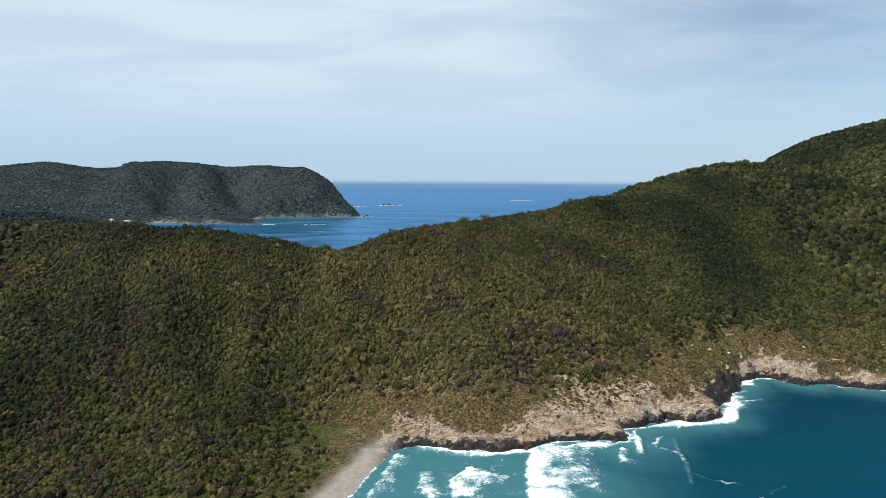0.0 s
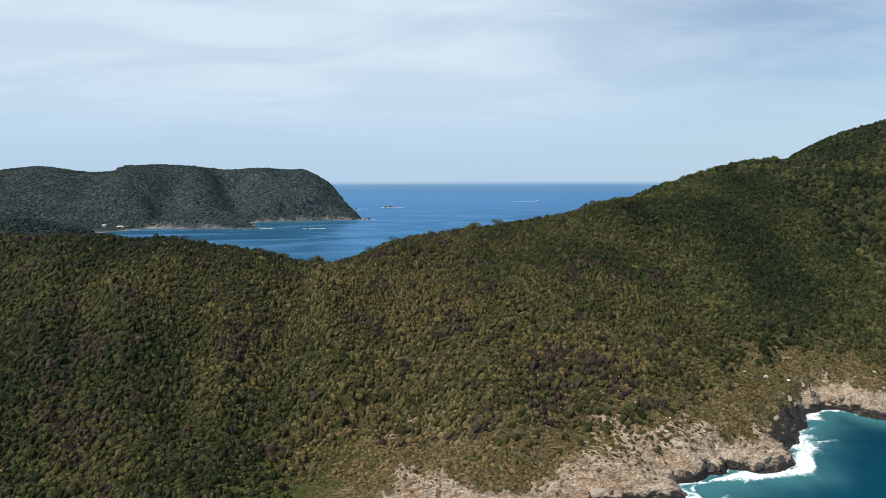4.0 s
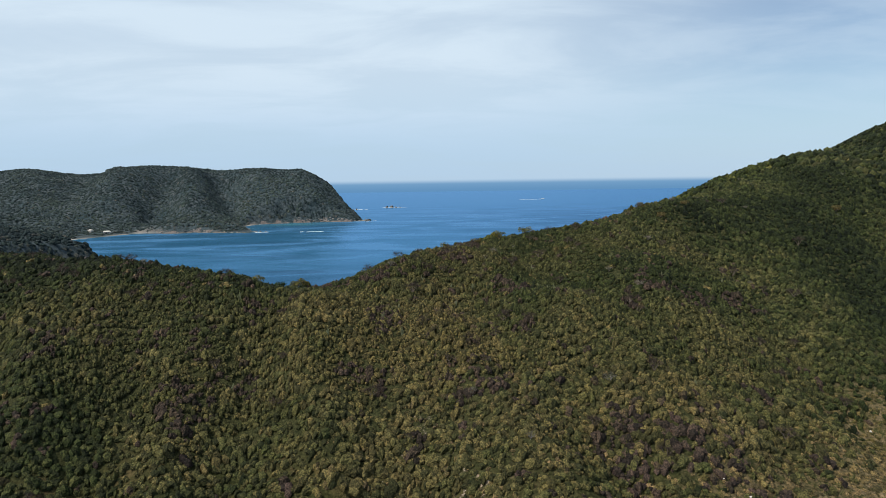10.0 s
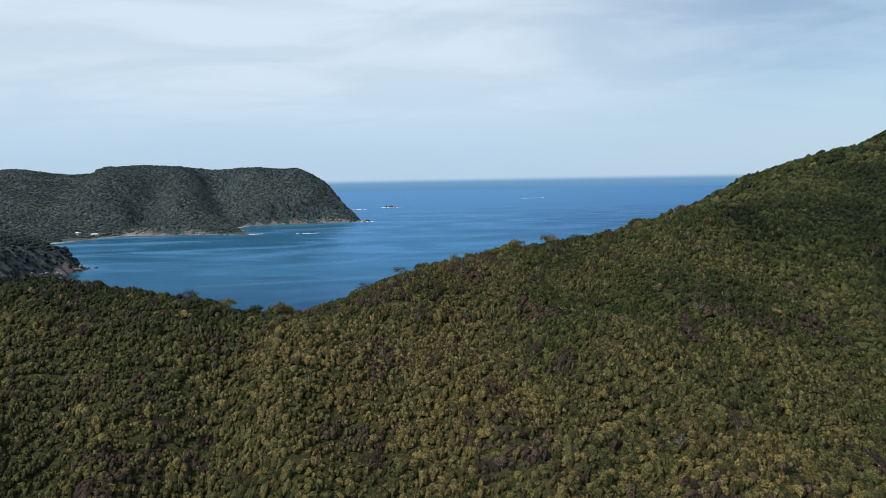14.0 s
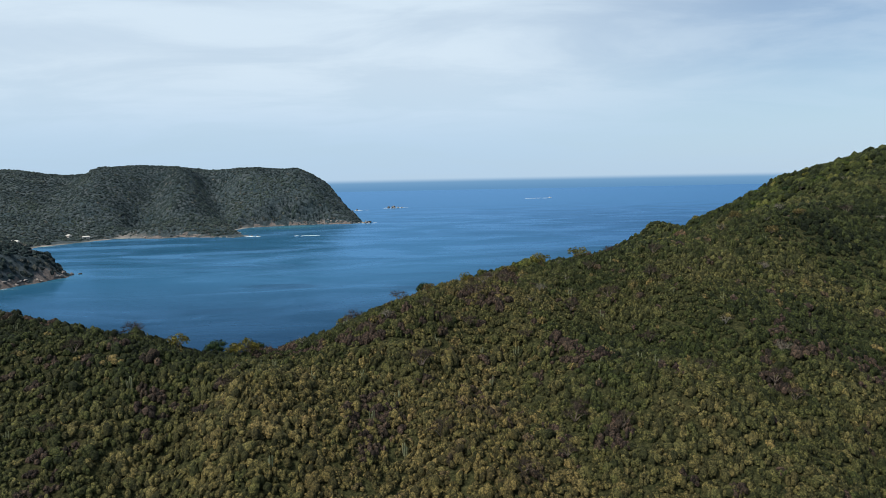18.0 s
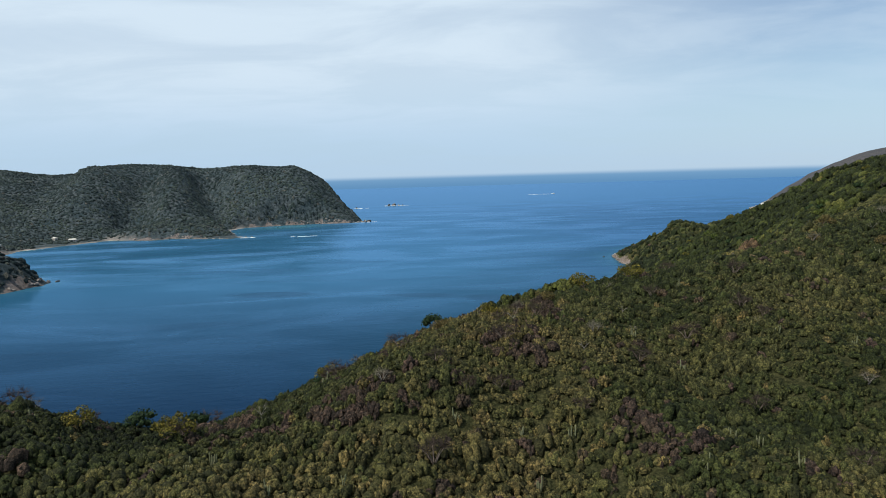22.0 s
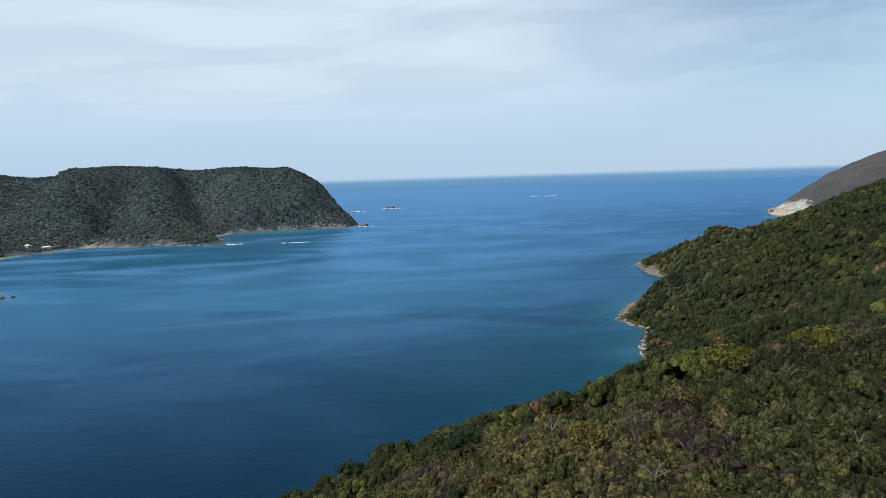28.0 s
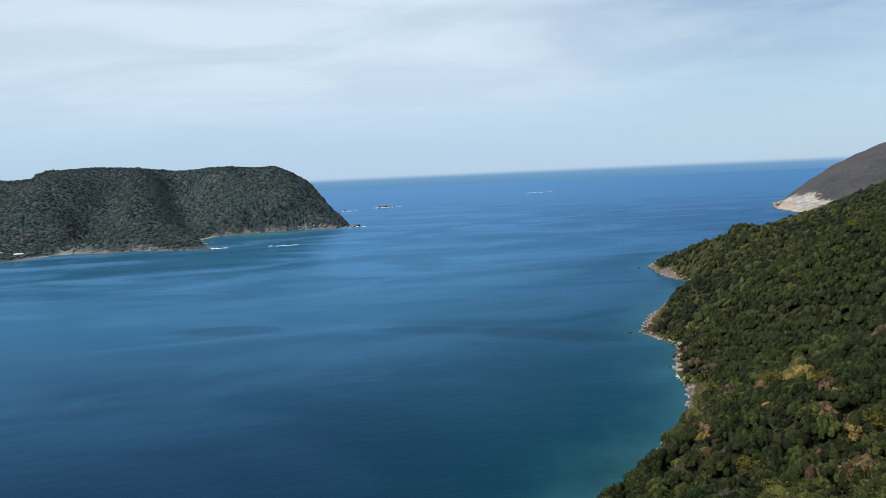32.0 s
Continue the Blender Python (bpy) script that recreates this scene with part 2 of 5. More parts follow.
m.bump(m.calc('MULTIPLY', m.calc('ADD', m.noise(0.35, 7, 0.7), m.calc('MULTIPLY', m.noise(0.22, 8, 0.78, (0.6, 1.7, 1.6, 0.55), 1.2), 1.2)), m.span(m.attr("sand"), 0.0, 1.0, 1.0, 0.06)), 1.0, 1.2)
mat_ground = m.m

m = Mat("sea_water", 0.9, 0.0)
broad = m.noise(0.0070, 4, 0.55, (0.7, 1.5, 1, 0.25), 1.0)
streak = m.span(m.calc('ADD', m.calc('MULTIPLY', broad, 0.8), m.calc('MULTIPLY', m.noise(0.012, 4, 0.55, (0.5, 1.8, 1, 0.1), 0.6), 0.2)), 0.34, 0.68)
streak = m.mix(m.attr("far_haze"), streak, (0.5, 0.5, 0.5))
patch = m.calc('MULTIPLY', m.span(m.noise(0.0085, 4, 0.55, (0.4, 1.9, 1, 0.15), 0.9), 0.53, 0.66), m.span(m.attr("far_haze"), 0.0, 1.0, 1.0, 0.0))
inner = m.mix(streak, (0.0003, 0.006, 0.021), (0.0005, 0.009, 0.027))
# outer water is paler: part of the distance haze is in this colour
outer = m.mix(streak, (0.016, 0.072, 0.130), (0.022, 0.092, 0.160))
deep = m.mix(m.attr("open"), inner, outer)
# farthest water greyed in colour to stand for aerial haze
deep = m.mix(m.attr("far_haze"), deep, (0.024, 0.078, 0.126))
deep = m.mix(m.calc('MULTIPLY', patch, 0.45), deep, m.mix(1.0, deep, (0.55, 0.60, 0.62), 'MULTIPLY'))
deep = m.mix(m.attr("teal"), deep, (0.0016, 0.028, 0.044))
reef = m.span(m.calc('ADD', m.attr("reef"), m.calc('MULTIPLY', m.calc('SUBTRACT', m.noise(0.03, 4), 0.5), 0.7)), 0.25, 0.7)
deep = m.mix(m.calc('MULTIPLY', reef, 0.45), deep, (0.0015, 0.012, 0.018))
deep = m.mix(m.attr("bay"), deep, (0.0012, 0.038, 0.060))
sw = m.span(m.calc('ADD', m.attr("shallow"), m.calc('MULTIPLY', m.calc('SUBTRACT', m.noise(0.03, 4), 0.5), 0.35)), 0.1, 1.0)
water = m.mix(sw, deep, (0.042, 0.138, 0.150))
lace = m.noise(0.55, 6, 0.72, None, 1.2)
lace2 = m.noise(0.10, 4, 0.6, None, 0.8)
foam_a = m.calc('ADD', m.attr("foam"), m.calc('ADD', m.calc('MULTIPLY', m.calc('SUBTRACT', lace, 0.5), 1.7), m.calc('MULTIPLY', m.calc('SUBTRACT', lace2, 0.5), 1.6)))
foam_m = m.calc('MULTIPLY', m.span(foam_a, 0.44, 0.98), m.span(m.attr("foam"), 0.02, 0.15))
milky = m.mix(m.span(m.attr("foam"), 0.30, 1.1, 0.0, 0.8), water, (0.20, 0.38, 0.38))
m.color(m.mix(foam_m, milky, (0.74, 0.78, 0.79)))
wav = m.calc('ADD', m.calc('MULTIPLY', m.noise(0.10, 4, 0.6, (0.6, 1.6, 1)), 1.0), m.calc('MULTIPLY', m.noise(0.5, 3, 0.6, (0.7, 1.5, 1)), 0.35))
m.bump(wav, 0.5, 0.8)
m.put(m.b.inputs["Normal"].links[0].from_node.inputs["Strength"], m.span(m.attr("open"), 0.0, 1.0, 0.38, 0.12))
gl = m.t.nodes.new("ShaderNodeBsdfGlossy")
gl.inputs["Color"].default_value = (0.31, 0.58, 0.95, 1)
m.put(gl.inputs["Roughness"], m.span(streak, 0, 1, 0.16, 0.30))
fr = m.t.nodes.new("ShaderNodeFresnel")
fr.inputs["IOR"].default_value = 1.33
for nd in (gl, fr):
    m.t.links.new(m.b.inputs["Normal"].links[0].from_socket, nd.inputs["Normal"])
sh = m.t.nodes.new("ShaderNodeMixShader")
m.put(sh.inputs[0], m.calc('MULTIPLY', m.calc('MULTIPLY', fr.outputs[0], m.calc('MULTIPLY', m.span(streak, 0, 1, 0.52, 0.78), m.span(m.attr("open"), 0.0, 0.6, 0.72, 1.0))), m.span(foam_m, 0, 1, 1.0, 0.1)))
m.t.links.new(m.b.outputs[0], sh.inputs[1])
m.t.links.new(gl.outputs[0], sh.inputs[2])
m.t.links.new(sh.outputs[0], m.out.inputs[0])
mat_sea = m.m

# ---- the land ----
SHORE_NEAR = [(-330, -300), (-150, -60), (-80, 70), (-34, 150), (-4, 207), (4, 226), (12, 245), (22, 248), (35, 243), (48, 239), (63, 239),
              (74, 246), (88, 247), (98, 243.5), (104, 244.5), (106, 250), (106, 257), (115, 258), (130, 263), (146, 260.5), (155, 263), (157, 274), (166, 281), (175, 290), (188, 305), (197, 314), (206, 318), (213, 315), (217, 307), (223, 302), (234, 303),
              (249, 292), (310, 286), (390, 262), (520, 230), (900, 150), (1500, 0)]
SHORE_EAST = [(2600, 0), (2600, 2350), (1700, 2200), (1350, 2060), (1130, 1935), (980, 1835), (920, 1775), (893, 1735), (845, 1640), (826, 1562), (803, 1473),
              (770, 1340), (620, 1220), (450, 1150), (350, 1105), (303, 1042), (291, 985), (298, 952), (259, 893), (207, 834), (188, 801), (194, 766), (170, 720),
              (165, 700), (157, 681), (145, 661), (124, 639), (104, 619), (84, 597), (50, 568), (15, 546)]
SHORE_WEST = [(-60, 540), (-170, 560), (-290, 660), (-390, 800), (-365, 920), (-345, 958), (-331, 985), (-325, 1008), (-326, 1028), (-352, 1056), (-440, 1150), (-515, 1280), (-528, 1392),
              (-486, 1462), (-440, 1536), (-400, 1530), (-365, 1508), (-329, 1532), (-275, 1500), (-220, 1481), (-205, 1502), (-244, 1600), (-258, 1668), (-237, 1735)]
SHORE_HEAD = [(-160, 1765), (-91, 1779), (-30, 1768), (4, 1776), (10, 1800), (-2, 1880), (-40, 2000), (-120, 2200), (-90, 2400), (-140, 2560), (-600, 2700),
              (-1600, 2850), (-2600, 2850), (-2600, -300)]
SHORE = np.array(SHORE_NEAR + SHORE_EAST + SHORE_WEST + SHORE_HEAD, float)

# lines along crests, spurs, hollows and feet: x, y, height
CREST = [(-420, 470, 96), (-330, 455, 83), (-217, 440, 70), (-148, 430, 71), (-80, 415, 68), (-46, 417, 57), (-18, 424, 51), (2, 437, 53), (31, 453, 62), (68,
         458, 69), (111, 442, 76), (164, 466, 88), (236, 545, 92), (316, 630, 102), (390, 660, 113), (412, 690, 113), (438, 692, 104), (564, 838, 136), (600, 800, 155), (643, 776, 168), (680, 860,
         166), (800, 900, 188), (1000, 950, 229)]
FACE_WEST = [(-260, 330, 34), (-130, 317, 29), (-120, 361, 45), (-99, 342, 44), (-80, 355, 53), (-66, 364, 53), (-110, 266, 1.5), (-92, 278, 7), (-73, 303, 14),
             (-54, 311, 22), (-33, 335, 34), (-22, 372, 54), (-34, 384, 59), (-8, 394, 55), (-56, 234, 1.5), (-42, 289, 12), (-200, 250, 6), (-150,
             130, 5), (-300, 100, 20)]
FACE_MID = [(2, 357, 49), (12, 364, 51), (26, 378, 51), (28, 407, 68), (44, 404, 61), (37, 335, 41), (53, 329, 37), (37, 295, 23), (47, 276, 15), (6, 291, 9),
            (76, 378, 52), (77, 372, 55), (99, 420, 64), (98, 357, 49), (98, 379, 52), (126, 399, 60), (105, 300, 21), (107, 283, 12), (124, 446, 76)]
FACE_EAST = [(254, 304, 9), (300, 300, 10), (350, 300, 12), (153, 361, 35), (178, 348, 22), (194, 354, 28), (186, 377, 41), (214, 375, 38), (193, 412, 53), (222, 428, 63), (263, 339, 15), (316,
             439, 61), (294, 491, 92), (156, 290, 10), (178, 325, 12), (400, 330, 30), (420, 470, 80), (520, 560, 105), (700, 500, 120), (900, 400,
             110)]
BACK = [(66, 474, 63), (73, 462, 69), (90, 520, 37), (119, 554, 43), (134, 527, 50), (162, 614, 27), (172, 591, 35), (157, 657, 11), (172, 692, 6), (196, 693,
        15), (259, 745, 49), (181, 573, 53), (389, 860, 17), (321, 900, 46), (300, 1000, 14), (450, 800, 74), (235, 800, 12), (20, 500, 39), (-60,
        480, 23), (-150, 500, 42), (480, 1000, 55), (700, 1050, 96), (700, 1180, 19)]
EAST_CAPE = [(900, 1738, 0.9), (949, 1760, 6.4), (1044, 1800, 47), (1151, 1850, 82), (1256, 1900, 105), (1400, 1950, 135), (1700, 1900, 169), (905, 1650, 35), (890, 1570, 39), (990, 1650, 75), (1000, 1500, 60), (1300, 1500, 113), (1400, 1000, 200)]
WEST_CAPE = [(-350, 1000, 26), (-372, 1002, 35), (-382, 960, 36), (-470, 1000, 46), (-600, 960, 52), (-850, 850, 90), (-560, 1300, 21), (-530, 1480, 0.5), (-520, 1545, 7), (-620,
             1480, 9), (-760, 1450, 24), (-420, 760, 32), (-500, 650, 54), (-900, 500, 130), (-700, 300, 70)]
HEAD = [(-1300, 2050, 129), (-917, 1950, 129), (-840, 1950, 138), (-752, 1950, 122), (-650, 1950, 123), (-583, 1950, 140), (-503, 1950, 138), (-420, 1940,
        127), (-355, 1940, 117), (-243, 1940, 127), (-200, 1936, 116), (-160, 1932, 130), (-122, 1915, 106), (-94, 1900, 81), (-70, 1880, 57), (-44, 1855, 30), (-22, 1830, 14), (-22, 1795, 8), (-300, 2200, 106), (-700, 2300, 105), (-200, 2250, 47)]
HEAD_FOOT = [(-520, 1640, 28), (-400, 1650, 29), (-420, 1800, 86), (-600, 1750, 74), (-330, 1560, 18), (-250, 1520, 0.5), (-300, 1700, 37), (-200, 1820, 57),
             (-110, 1830, 66), (-800, 1700, 66), (-1000, 1700, 72)]
LAND = np.array(CREST + FACE_WEST + FACE_MID + FACE_EAST + BACK + EAST_CAPE + WEST_CAPE + HEAD + HEAD_FOOT, float)


def kernel(d2):
    return 0.5 * d2 * np.log(d2 + 1e-9)


LS = 100.0
cp = LAND[:, :2] / LS
K = kernel(((cp[:, None] - cp[None]) ** 2).sum(-1)) + np.eye(len(cp)) * 0.004
Pm = np.c_[np.ones(len(cp)), cp]
A_ = np.block([[K, Pm], [Pm.T, np.zeros((3, 3))]])
LW = np.linalg.solve(A_, np.r_[LAND[:, 2], 0, 0, 0])


def shore_distance(x, y):
    """Signed distance to the shoreline, positive on land."""
    a, b = SHORE, np.roll(SHORE, -1, 0)
    best, inside = np.full(x.shape, 1e18), np.zeros(x.shape, bool)
    for (ax, ay), (bx, by) in zip(a, b):
        ex, ey = bx - ax, by - ay
        t = np.clip(((x - ax) * ex + (y - ay) * ey) / (ex * ex + ey * ey), 0, 1)
        best = np.minimum(best, (x - ax - t * ex) ** 2 + (y - ay - t * ey) ** 2)
        if ey != 0:
            cross = ((ay > y) != (by > y)) & (x < ax + (y - ay) / ey * ex)
            inside ^= cross
    d = np.where(inside, 1, -1) * np.sqrt(best)
    jag = np.clip((16 - np.abs(d)) / 10, 0, 1) * np.clip((420 - y) / 10, 0, 1) * np.clip((x - 20) / 10, 0, 1)
    return d + jag * (4.5 * (fuzz4(x + 3, y, 13) - 0.5) + 3.4 * (fuzz(x, y + 8, 4.5) - 0.5))


PERM = np.random.RandomState(7).randint(0, 1 << 30, (256, 256)).astype(float) / (1 << 30)


def fuzz(x, y, size):
    """Smooth value noise from 0 to 1."""
    u, v = x / size, y / size
    i, j = np.floor(u).astype(int), np.floor(v).astype(int)
    fu, fv = u - i, v - j
    fu, fv = fu * fu * (3 - 2 * fu), fv * fv * (3 - 2 * fv)
    g = lambda a, b: PERM[a & 255, b & 255]
    return (g(i, j) * (1 - fu) + g(i + 1, j) * fu) * (1 - fv) + (g(i, j + 1) * (1 - fu) + g(i + 1, j + 1) * fu) * fv


def fuzz4(x, y, size):
    return sum(fuzz(x + 31.7 * k, y - 17.3 * k, size / 2 ** k) * 0.5 ** k for k in range(4)) / 1.875


def fuzz2(x, y, size):
    return 0.68 * fuzz(x, y, size) + 0.32 * fuzz(x + 31.7, y - 17.3, size / 2)


def beach_amount(x, y):
    """1 on the sandy stretches of shore, 0 on rock."""
    near = np.clip((16 - x) / 14, 0, 1) * (y < 300) * (x > -420)
    west = np.clip(1 - np.abs(np.hypot(x + 490, y - 1460) - 60) / 60, 0, 1)
    cove = np.clip(1 - np.hypot(x + 252, y - 1680) / 60, 0, 1)
    return np.clip(near + west * 1.5 + cove * 1.6, 0, 1)


# spurs (+) and gullies (-) that run down the seaward face: height, half width, line
SPURS = [(4.0, 14, ((96, 421), (118, 392), (140, 355), (150, 312))), (-5.0, 16, ((167, 428), (172, 397), (162, 349), (169, 325))), (3.0, 14, ((207, 432), (191, 360), (182, 322))),
         (-5.0, 18, ((271, 437), (266, 382), (252, 340))), (-4.0, 10, ((1, 340), (14, 312), (25, 279))), (-3.5, 9, ((-28, 367), (-33, 328), (-36, 293))),
         (3.0, 10, ((-12, 372), (-10, 330), (-8, 296))), (-4.0, 10, ((-69, 364), (-61, 328), (-61, 304))), (3.0, 14, ((65, 416), (78, 344), (88, 311), (91, 284))),
         (-9.0, 22, ((448, 690), (448, 600), (432, 520))), (4.0, 24, ((402, 600), (388, 520), (360, 440)))]
# the same on the headland
HEAD_SPURS = [(-32.0, 38, ((-468, 1880), (-455, 1760), (-438, 1650))), (24.0, 38, ((-415, 1890), (-392, 1780), (-370, 1690))), (-28.0, 36, ((-345, 1890), (-304, 1780), (-270, 1700))),
              (18.0, 34, ((-258, 1895), (-225, 1850), (-205, 1805))), (20.0, 45, ((-595, 1880), (-570, 1780), (-545, 1680))), (-20.0, 40, ((-680, 1880), (-640, 1760)))]


def line_distance(x, y, pts):
    best = np.full(x.shape, 1e18)
    for (ax, ay), (bx, by) in zip(pts, pts[1:]):
        ex, ey = bx - ax, by - ay
        t = np.clip(((x - ax) * ex + (y - ay) * ey) / (ex * ex + ey * ey), 0, 1)
        best = np.minimum(best, (x - ax - t * ex) ** 2 + (y - ay - t * ey) ** 2)
    return np.sqrt(best)


def height(x, y, d=None):
    x, y = np.asarray(x, float), np.asarray(y, float)
    shp = x.shape
    x, y = x.ravel(), y.ravel()
    d = shore_distance(x, y) if d is None else d.ravel()
    h = LW[-3] + LW[-2] * x / LS + LW[-1] * y / LS
    for (cx, cy), w in zip(cp, LW[:-3]):
        h = h + w * kernel((x / LS - cx) ** 2 + (y / LS - cy) ** 2)
    far = np.clip((y - 1150) / 300, 0, 1)
    spur = np.where(far > 0, 1 - 2 * np.abs(fuzz2(x + 400 + 0.25 * y, y * 0.45, 130.0) * 2 - 1), 1 - 2 * np.abs(fuzz2(x + 400, y, 60.0) * 2 - 1))
    h = h + np.clip(d / 60, 0, 1) * (1.5 + 6 * far * np.clip((1935 - y) / 110, 0, 1) * np.clip((y - 1480) / 80, 0, 1)) * (spur - 0.45 * far)
    h = h - np.clip(y - 1990, 0, 300) * 0.4 * (x < 150)
    rill = 1 - 2 * np.abs(fuzz2(x + 0.35 * y + 130, 0.30 * y, 34.0) * 2 - 1)
    h = h + rill * np.clip((d - 12) / 30, 0, 1) * (5.0 * np.clip((438 - y) / 50, 0, 1) + 4.0 * np.clip((y - 475) / 40, 0, 1) * (far < 0.01))
    for amp, wide, pts in SPURS + HEAD_SPURS:
        h = h + amp * np.exp(-(line_distance(x, y, pts) / wide) ** 2) * np.clip(d / 25, 0, 1)
    h = np.clip(h, 0.5 + 0 * d, 240)
    bch = beach_amount(x, y)
    ragged = 1 + 1.3 * (fuzz4(x, y, 14) - 0.5) + 0.5 * (np.abs(fuzz(x + 0.6 * y, y, 7.0) - 0.5) - 0.25)
    ragged = 1 + (ragged - 1) * np.clip((34 - d) / 16, 0, 1)
    steep = np.where(y < 420, 1.15 + 0.2 * np.clip((x - 195) / 15, 0, 1), np.where(y > 1300, 1.2, np.where(x < -250, 1.7, 0.85)))
    bed = (0.80 * x + 0.60 * y) + 3.0 * fuzz4(x, y, 18)
    ledge = np.abs(fuzz4(bed * 2.2, 0.5 * (y - 0.7 * x), 9.0) - 0.5) * 2
    face = np.clip(d / 3, 0, 1) * np.clip((34 - d) / 22, 0, 1)
    cap_rock = 0.6 + np.minimum(d * 1.3, 2.6) + steep * np.maximum(d - 2.0, 0) * ragged + 1.5 * np.maximum(d - 22, 0) + (3.4 * (fuzz(x + 0.5 * y, y * 1.5, 6.0) - 0.45) - 4.4 * ledge + 1.1) * face
    cap_sand = 0.10 * d + 0.05 * np.maximum(d - 14, 0) ** 1.4
    cap = cap_rock * (1 - bch) + cap_sand * bch
    rough = (1 - bch) * (y < 420) * np.clip((26 - d) / 14, 0, 1) * np.clip(d / 4, 0, 1)
    h = h + rough * (2.2 * (fuzz4(x + 9, y, 7.0) - 0.5) + 7.0 * (fuzz(x, y + 40, 15.0) - 0.5) - 3.2 * ledge + 0.6)
    h = np.where(d > 0, np.minimum(h, np.maximum(cap, 0.05)), -0.25 * np.abs(d) - 0.2)
    h = np.maximum(h, -12)
    return h.reshape(shp)


def lines(*spans):
    out = []
    for a, b, s in spans:
        out += list(np.arange(a, b, s))
    return np.array(out + [spans[-1][1]], float)


def grid_mesh(name, xs, ys, zf, attrs, mat, facet=None):
    X, Y = np.meshgrid(xs, ys)
    me = bpy.data.meshes.new(name)
    nx, ny = len(xs), len(ys)
    Z = zf(X, Y)
    co = np.stack([X, Y, Z], -1).reshape(-1, 3).astype(np.float32)
    i = (np.arange(ny - 1)[:, None] * nx + np.arange(nx - 1)[None]).ravel()
    quads = np.stack([i, i + 1, i + 1 + nx, i + nx], -1)
    me.vertices.add(len(co))
    me.vertices.foreach_set("co", co.ravel())
    me.loops.add(quads.size)
    me.loops.foreach_set("vertex_index", quads.ravel().astype(np.int32))
    me.polygons.add(len(quads))
    me.polygons.foreach_set("loop_start", (np.arange(len(quads)) * 4).astype(np.int32))
    me.update(calc_edges=True)
    if facet is None:
        me.polygons.foreach_set("use_smooth", np.ones(len(quads), bool))
    else:
        me.polygons.foreach_set("use_smooth", ~facet(X, Y, Z).ravel()[i])
    for k, v in attrs(X, Y, Z).items():
        at = me.attributes.new(k, 'FLOAT', 'POINT')
        at.data.foreach_set("value", np.ascontiguousarray(v.ravel(), np.float32))
    me.materials.append(mat)
    return new(name, me)


def ground_attrs(X, Y, Z):
    d = shore_distance(X.ravel(), Y.ravel()).reshape(X.shape)
    b = beach_amount(X, Y)
    edge = np.clip(10 + 34 * (fuzz4(X, Y, 34) - 0.5), 4, 20) * np.where((Y > 420) & (Y < 1140), 0.34 * np.clip((fuzz(X, Y, 34) - 0.45) * 4, 0, 1) + 0.03, np.where(Y > 420, 0.11, 1.0))
    edge = edge * np.where((X > 150) & (Y < 420), 0.75, 1.0) * (1 + 0.6 * np.exp(-((X - 92) / 30) ** 2) * (Y < 420))
    rock = np.clip(1.25 - d / edge, 0, 1) * (1 - b) + 0.32 * np.clip((fuzz4(X + 90, Y, 34) - 0.60) * 6, 0, 1) * (Z < 34) * (Y < 420) * np.clip(X / 15, 0, 1)
    black = np.clip(1.4 - np.hypot(X - 172, Y - 286) / 26, 0, 1)
    wet = np.clip(1.15 - Z / ((1.7 + 6.0 * fuzz4(X, Y, 11) ** 2) * (1 + 3.4 * black)), 0, 1) * (1 - b) * np.clip(1.3 - d / (9 + 11 * black), 0, 1)
    sandy = b * np.clip((np.where(Y > 900, 7, 11) - d + 3 * fuzz(X, Y, 9)) / 4, 0, 1)
    pale = np.clip(1.4 - d / (12 + 26 * fuzz(X + Y, X - Y, 45.0)), 0, 1) * 1.6 * (X > 780) * (X < 1010) * (Y > 1470) * (Y < 1800) * (d > 0)
    pale = np.clip(pale, 0, 1)
    pale = np.maximum(pale, 0.7 * (Y > 900) * (X < 150))
    soil = np.clip(1.5 - d / (38 + 30 * (fuzz4(X + 40, Y, 50) - 0.4)), 0, 1) * (Y < 420) * np.clip((X + 46 + 30 * (fuzz4(X, Y, 24) - 0.5)) / 44, 0, 1) + 0.15 * np.clip(1.4 - d / 10, 0, 1) * (Y > 420) * (Y < 1000)
    return {"rock": np.maximum(rock, pale * (X > 500)), "wet": wet * (Y < 420), "sand": sandy, "pale": pale, "soil": soil, "wooded": (Y > 900) * (X < 150) * 1.0, "shade_litter": np.clip(np.clip((Z - 18) / 16, 0, 0.8) + np.clip((X - 240) / 60, 0, 0.2), 0, 1) * (Z > 12) * (Y < 470) + (Y >= 470) * (X > -80) * (Y < 1100) * np.clip(d / 14 - 0.4, 0, 1), "bay_rock": 1.0 * (Y > 420) * (X < 700), "lawn": np.clip(1.3 - np.hypot((X + 45) / 75, (Y - 235) / 62), 0, 1), "dry": (X > 780) * np.clip((Y - 1330) / 100, 0, 1)}


def bare_face(X, Y, Z):
    d = shore_distance(X.ravel(), Y.ravel()).reshape(X.shape)
    return (d < 15) & (Y < 420) & (beach_amount(X, Y) < 0.5)


gx = lines((-2500, -1000, 60), (-1000, -300, 16), (-300, -150, 8), (-150, 8, 4), (8, 232, 1.3), (232, 330, 2.4), (330, 420, 4), (420, 700, 12), (700, 1400, 22), (1400, 2500, 60))
gy = lines((-250, 60, 16), (60, 200, 5), (200, 236, 3), (236, 318, 1.3), (318, 330, 2.4), (330, 720, 4), (720, 1120, 8), (1120, 2000, 14), (2000, 2800, 50))
ground = tagged(grid_mesh("ground", gx, gy, height, ground_attrs, mat_ground, bare_face), "hilly coast of dry grass, soil and bare rock above the sea", "ground", kind="structure")


